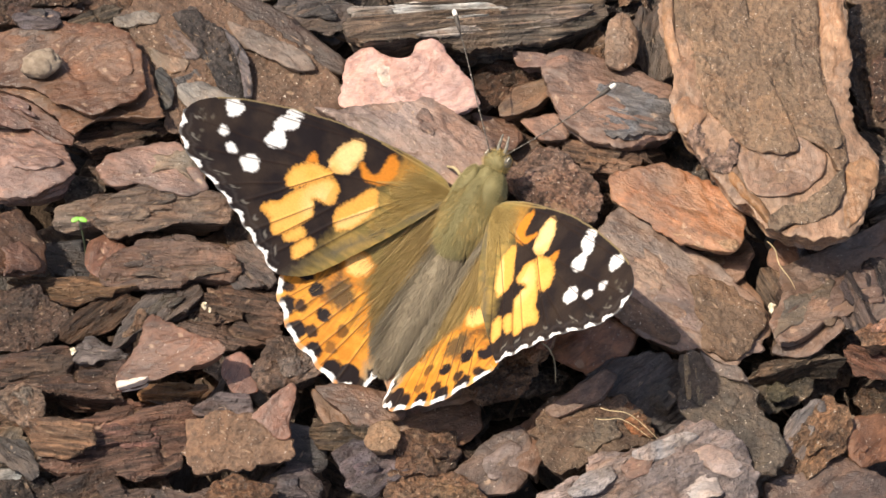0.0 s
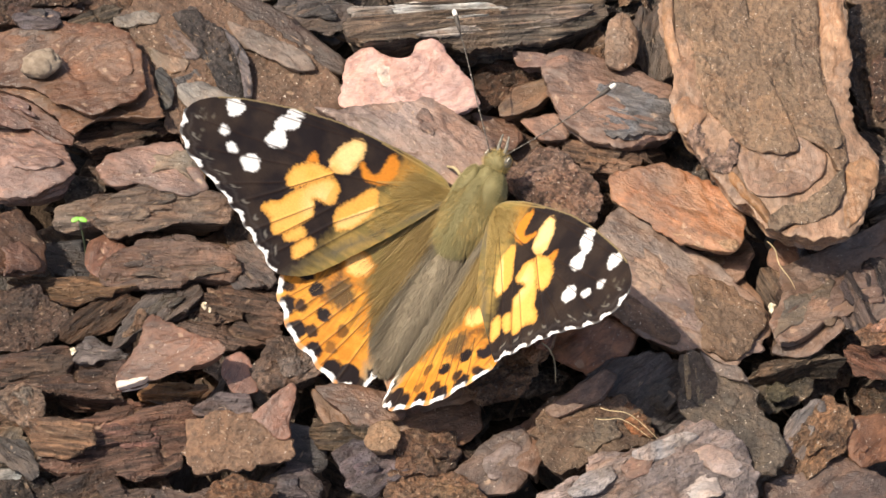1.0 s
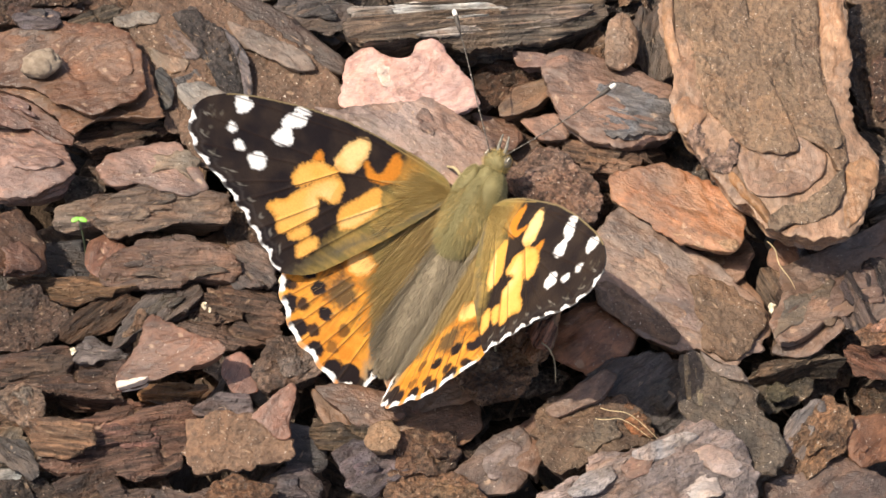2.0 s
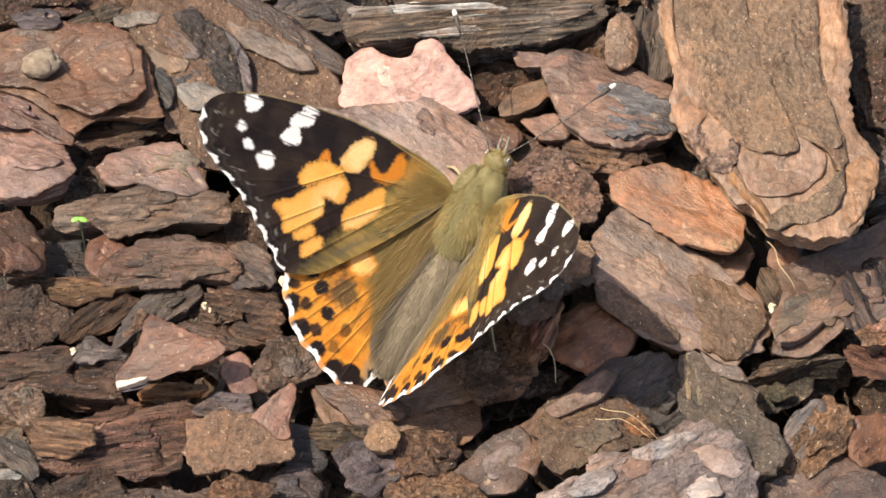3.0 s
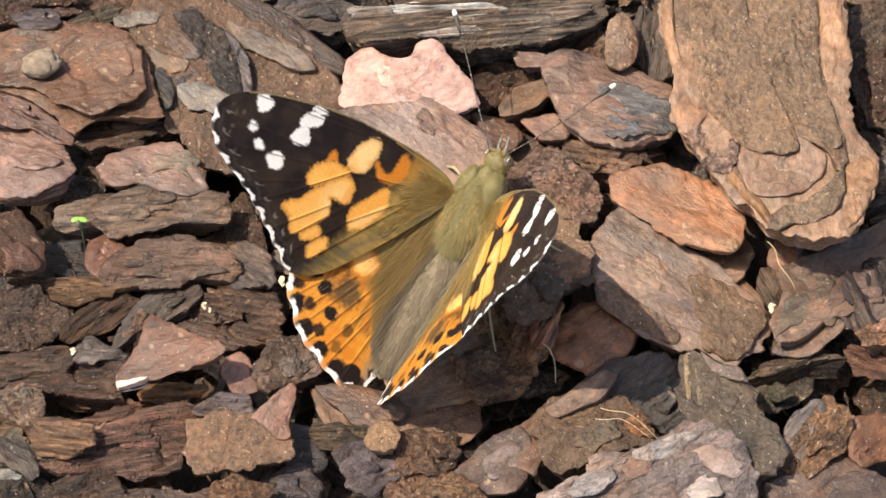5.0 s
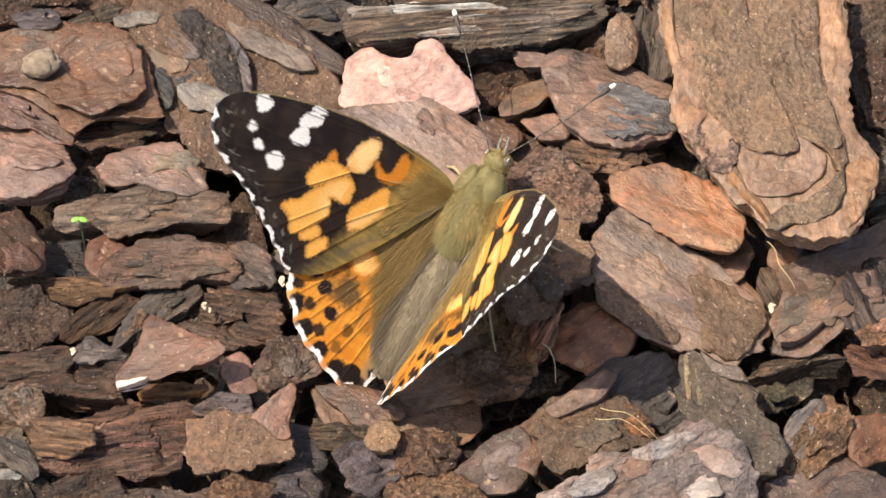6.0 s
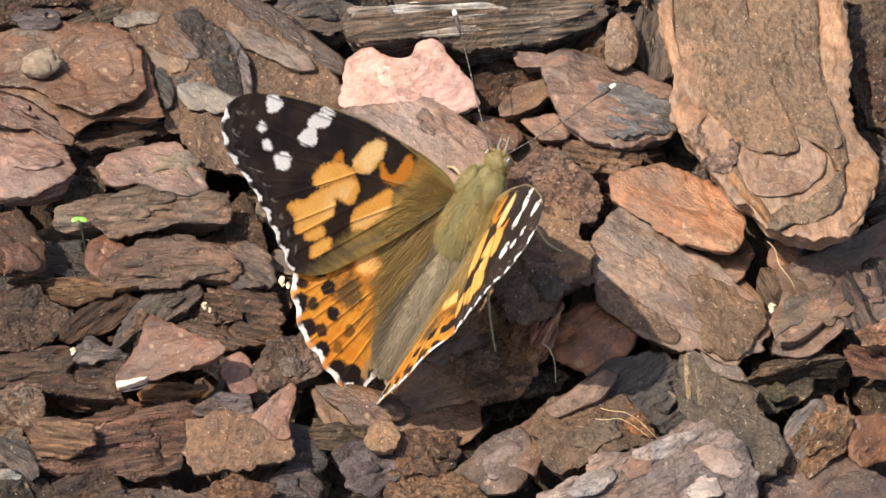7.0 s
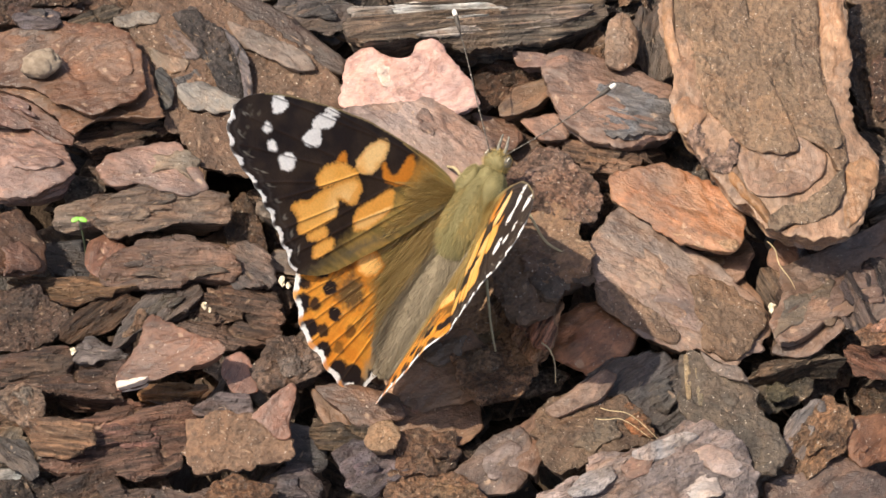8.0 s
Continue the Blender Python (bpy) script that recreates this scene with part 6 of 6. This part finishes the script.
def body_parts():
    thorax = part("thorax", lump((3.3, 5.8, 2.6), 4), CHITIN, butterfly, "olive-brown furry thorax")
    thorax.location = (-0.0004, 0.0012, 0.0002)
    rng = np.random.RandomState(21)
    n = 32000
    v = rng.normal(size=(n, 3))
    v /= np.linalg.norm(v, axis=1)[:, None]
    v[:, 2] = np.abs(v[:, 2]) * np.where(rng.rand(n) < 0.85, 1, -1)
    roots = v * (3.25, 5.7, 2.55)
    ways = v * (0.4, 0.75, 0.45) + (0, -0.8, 0.05) + rng.normal(size=(n, 3)) * 0.07
    # a longer fringe falls over the first rings of the abdomen
    back = roots[:, 1] < -3.4
    ways[back] += (0, -0.5, 0.12)
    part("fur", hairs(roots, ways, rng.uniform(0.18, 0.42, n) * np.where(back, 3.0, 1.0), 0.022, (0, -0.1, -0.05), 5, 0.08), FUR_OLIVE, thorax, "dense olive fur")
    # shoulder plates over the wing roots
    for k in (-1, 1):
        tegula = part("tegula", lump((1.15, 3.3, 0.85), 6 + k, 0.05, taper=0.25), CHITIN, thorax, "smooth furry shoulder plate")
        tegula.matrix_local = pose(k * 0.0017, 0.0012, 0.00138, 5, k * 26, k * 8)
        u = rng.normal(size=(5000, 3))
        u /= np.linalg.norm(u, axis=1)[:, None]
        u[:, 2] = np.abs(u[:, 2])
        part("shoulder_fur", hairs(u * (1.13, 3.25, 0.83), u * (0.5, 0.9, 0.6) + (0, -0.6, 0.1) + rng.normal(size=u.shape) * 0.07, rng.uniform(0.2, 0.45, 5000), 0.022, (0, -0.1, -0.05), 15 + k, 0.06), FUR_OLIVE, tegula)
    # golden hair along the flanks, over the wing roots
    n = 5200
    w = rng.uniform(-0.25, 0.45, n) * np.pi
    flank = np.where(rng.rand(n) < 0.5, -1.0, 1.0)
    y = rng.uniform(-0.85, 0.8, n)
    thin = np.sqrt(1 - y * y)
    roots = np.column_stack([flank * 3.25 * thin * np.cos(w), 5.7 * y, 2.5 * thin * np.sin(w)])
    ways = np.column_stack([flank * (0.30 + 0.25 * rng.rand(n)), np.full(n, -1.0), 0.25 * np.sin(w) + 0.05]) + rng.normal(size=(n, 3)) * 0.07
    part("flank_hair", hairs(roots, ways, rng.uniform(0.6, 1.5, n), 0.024, (0, -0.1, -0.12), 19, 0.08), FUR_ROOT, thorax, "golden hair along the flanks")
    abdomen = part("abdomen", lump((2.35, 9.2, 1.85), 9, 0.05, taper=0.30), CHITIN_GREY, butterfly, "slender olive-grey abdomen")
    abdomen.matrix_local = pose(-0.0004, -0.0118, -0.0006, -4, 0, 0)
    n = 11000
    y = rng.uniform(-0.95, 0.95, n)
    w = rng.uniform(-0.15, 1.15, n) * np.pi
    thin = np.sqrt(1 - y * y) * (1 + 0.30 * y)
    roots = np.column_stack([2.33 * thin * np.cos(w), 9.1 * y, 1.83 * thin * np.sin(w)])
    ways = np.column_stack([0.35 * np.cos(w), np.full(n, -1.0), 0.22 * np.sin(w) + 0.03])
    part("down", hairs(roots, ways, rng.uniform(0.4, 1.0, n), 0.030, (0, 0, -0.06), 7, 0.08), FUR_TAN, abdomen, "grey-tan down")
    head = part("head", lump((1.5, 1.35, 1.3), 12), CHITIN, butterfly, "small furry head")
    head.location = (-0.0003, 0.0073, 0.0008)
    n = 2500
    v = rng.normal(size=(n, 3))
    v /= np.linalg.norm(v, axis=1)[:, None]
    part("face_fur", hairs(v * (1.45, 1.3, 1.25), v + (0, 0.3, 0.3), rng.uniform(0.2, 0.55, n), 0.024, (0, 0, 0), 8), FUR_ROOT, head)
    for s in (-1, 1):
        eye = part("eye", lump((0.6, 0.75, 0.72), 2, 0.01, 18, 12), EYE_DARK, head, "dark faceted eye")
        eye.location = (s * 0.00112, 0.0003, 0.0002)
        arc = [(s * 0.30, 0.66 * math.cos(w), 0.62 * math.sin(w)) for w in np.linspace(0.5, 1.7, 12)]
        part("eye_ring", tube(arc, np.full(12, 0.05), 6), ANTENNA_TIP, eye, "white scaled rim of the eye")
        path = curve_points([(s * 0.35, 0.6, 0.0), (s * 0.5, 1.7, 0.6), (s * 0.4, 2.9, 1.4)], 9)
        palp = part("palp", tube(path, np.linspace(0.30, 0.10, 9)), PALP, head, "upturned grey palp")
        palp.location = (0, 0, 0)


body_parts()


def antenna(points, name="antenna"):
    path = curve_points(points, 30)
    rod = part(name, tube(path, np.full(30, 0.075)), ANTENNA, butterfly, "thin dark antenna with pale rings")
    # pale rings along the shaft
    for k in range(3, 27, 2):
        a = path[k]
        d = (path[k + 1] - path[k]) * 0.35
        part("ring", tube([a, a + d * 0.5, a + d], [0.082, 0.085, 0.082], 7), PALP, rod)
    way = (path[-1] - path[-4]) / np.linalg.norm(path[-1] - path[-4])
    club = [path[-1] + way * s for s in (-1.2, -0.6, 0.0, 0.7, 1.2)]
    part("club", tube(club, [0.08, 0.16, 0.27, 0.30, 0.24]), ANTENNA, rod, "black antennal club")
    tip = [path[-1] + way * s for s in (1.1, 1.4, 1.75, 1.95)]
    part("tip", tube(tip, [0.25, 0.31, 0.26, 0.08]), ANTENNA_TIP, rod, "white antennal tip")


antenna([(-1.1, 7.7, 2.0), (-3.9, 11.2, 4.0), (-8.2, 16.5, 5.4), (-9.8, 18.3, 5.8), (-10.6, 19.2, 6.0)])
antenna([(0.5, 7.9, 1.8), (3.8, 11.8, 2.7), (6.2, 15.5, 2.9), (7.3, 17.6, 3.0), (7.9, 18.7, 3.0)])

for route in ([(1.6, 0.0, -1.8), (5.0, -5.0, 1.2), (6.5, -7.6, -0.1), (7.9, -10.2, -1.2), (9.5, -12.3, -2.0)],
              [(1.6, 3.2, -1.6), (4.6, 4.0, 0.6), (6.3, 3.2, -1.3), (8.0, 1.6, -2.7), (11.0, 2.2, -5.4)],
              [(-1.6, 0.0, -1.8), (-5.0, -4.0, 0.4), (-7.0, -7.6, -2.5), (-8.4, -10.6, -4.5)],
              [(-1.6, 3.2, -1.6), (-4.6, 5.0, 0.4), (-7.0, 5.6, -2.5), (-9.0, 6.2, -4.5)]):
    part("leg", tube(curve_points(route, 16), np.linspace(0.26, 0.11, 16)), LEG, butterfly, "thin straw-coloured leg")


# ---- small things ----
def seedling():
    ob = new("seedling")
    ob.location = Vector((-45.0, 2.6, -1.8)) * MM
    tagged(ob, "tiny bright green seedling sprouting between bark chips", "seedling")
    part("stem", tube(curve_points([(0, 0, -3), (0.1, 0.2, 1.5), (0.0, 0.4, 4.2)], 9), np.full(9, 0.13)), STEM_PALE, ob)
    for s in (-1, 1):
        leaf = part("leaf", lump((0.32, 0.55, 0.09), 3, 0.06, 16, 10), LEAF_GREEN, ob, "round green seed leaf")
        leaf.matrix_local = pose(s * 0.0004, 0.0004, 0.0043, 8, s * -14, s * 68)


def pebble():
    me = lump((2.25, 1.85, 1.35), 23, 0.2, 48, 30)
    me.materials.append(STONE)
    ob = new("pebble", me)
    ob.rotation_euler.z = radians(20)
    ob.location = Vector((-50.4, 22.3, 6.4)) * MM
    tagged(ob, "small rough grey pebble resting on a bark plate", "pebble")


def straw(points, thick, label):
    me = tube(curve_points(points, 14), np.linspace(thick, thick * 0.6, 14), 6)
    me.materials.append(STRAW)
    tagged(new("dry_grass_blade", me), label, "grass blade", "dry grass bits")


seedling()
pebble()
straw([(13.9, -23.6, 6.2), (15.2, -24.2, 6.4), (16.4, -24.0, 6.4), (18.0, -25.1, 6.2), (20.1, -27.1, 5.5)], 0.055, "pale dry grass fibre lying on bark")
straw([(13.4, -24.7, 5.8), (14.6, -25.1, 6.1), (15.8, -24.7, 6.2), (17.4, -25.6, 6.0), (19.2, -26.9, 5.5)], 0.05, "pale dry grass fibre lying on bark")
straw([(7.8, -14.7, 4.8), (8.6, -15.4, 5.0), (9.2, -17.0, 4.8), (9.3, -19.0, 3.6)], 0.09, "thin dry fibre curling over shaded bark")
straw([(34.0, 0.1, 2.4), (34.5, -0.9, 3.0), (34.9, -2.1, 3.4), (34.7, -3.3, 3.6), (35.4, -4.8, 3.8), (36.3, -6.0, 3.6), (36.7, -6.7, 2.8)], 0.075, "pale curled bark fibre beside a dark gap")


def pale_crumb(x, y, z, size, label):
    me = lump((size * 0.55, size * 1.2, size * 0.6), int(abs(x)) + 2, 0.75, 8, 5, taper=0.3)
    me.polygons.foreach_set("use_smooth", [False] * len(me.polygons))
    me.materials.append(CRUMB)
    ob = new("pale_crumb", me)
    ob.location = Vector((x, y, z)) * MM
    tagged(ob, label, "crumb", "pale crumbs")


pale_crumb(33.8, -8.9, 2.6, 0.6, "small whitish crumb on brown bark")
pale_crumb(-44.4, -14.3, 2.2, 0.42, "small white fleck beside a slate-grey shard")
pale_crumb(-30.0, -8.4, 2.2, 0.45, "cream-coloured crumb on fibrous bark")
pale_crumb(-29.4, -8.8, 2.0, 0.3, "cream-coloured crumb on fibrous bark")
pale_crumb(-21.4, -4.8, 1.6, 0.6, "cream-coloured crumb beside a grey fragment")
pale_crumb(-20.7, -5.3, 1.5, 0.4, "cream-coloured crumb beside a grey fragment")


# ---- how the wings fold ----
# how each wing is set on the body: turn about its axes (degrees), place beside the hinge (millimetres), share of the opening angle
HINGE = 1.7
RIGS = {("left", "fore"): ((4.46, -7.65, -0.77), (4.62, -0.59, 0.63), 0.9145), ("right", "fore"): ((2.89, -2.41, -0.04), (3.56, -0.28, 0.48), 0.9692),
        ("left", "hind"): ((0.15, 8.0, 0.59), (-0.84, 0.18, 0.16), 1.0512), ("right", "hind"): ((-3.20, -1.34, -0.59), (0.86, -0.22, -0.32), 1.0032)}
MIRROR = Matrix.Diagonal((-1, 1, 1, 1))
# seconds, lift of the left and of the right wings above the body's plane (degrees)
LIFTS = [(0.0, 33.6, 33.9), (0.5, 34.0, 35.2), (0.9, 34.2, 34.5), (1.1, 34.6, 34.9), (1.3, 36.2, 37.3), (1.5, 36.6, 36.5), (1.7, 38.0, 38.2), (2.2, 42.8, 43.6), (2.8, 46.7, 48.2), (3.0, 47.1, 48.7),
         (3.5, 47.5, 48.8), (4.0, 47.0, 48.2), (4.2, 48.6, 49.6), (4.5, 53.0, 53.2), (4.8, 53.2, 53.6), (5.4, 52.9, 53.5), (6.0, 52.9, 53.5), (6.5, 55.3, 54.8), (7.0, 57.2, 57.4), (7.5, 58.5, 58.0), (8.0, 59.5, 59.6)]


def wing_pose(side, lift, rig):
    turn, place, share = rig
    v = Vector([radians(d) for d in turn])
    m = Matrix.Translation((HINGE * MM, 0, 0)) @ Matrix.Rotation(radians(-lift * share), 4, "Y") @ Matrix.Translation(Vector(place) * MM) @ Matrix.Rotation(v.length, 4, v)
    return MIRROR @ m @ MIRROR if side == "left" else m


def motions():
    for (side, which), wing in WINGS.items():
        k = 1 if side == "left" else 2
        walk(wing, [(row[0], wing_pose(side, row[k], RIGS[side, which])) for row in LIFTS])


motions()
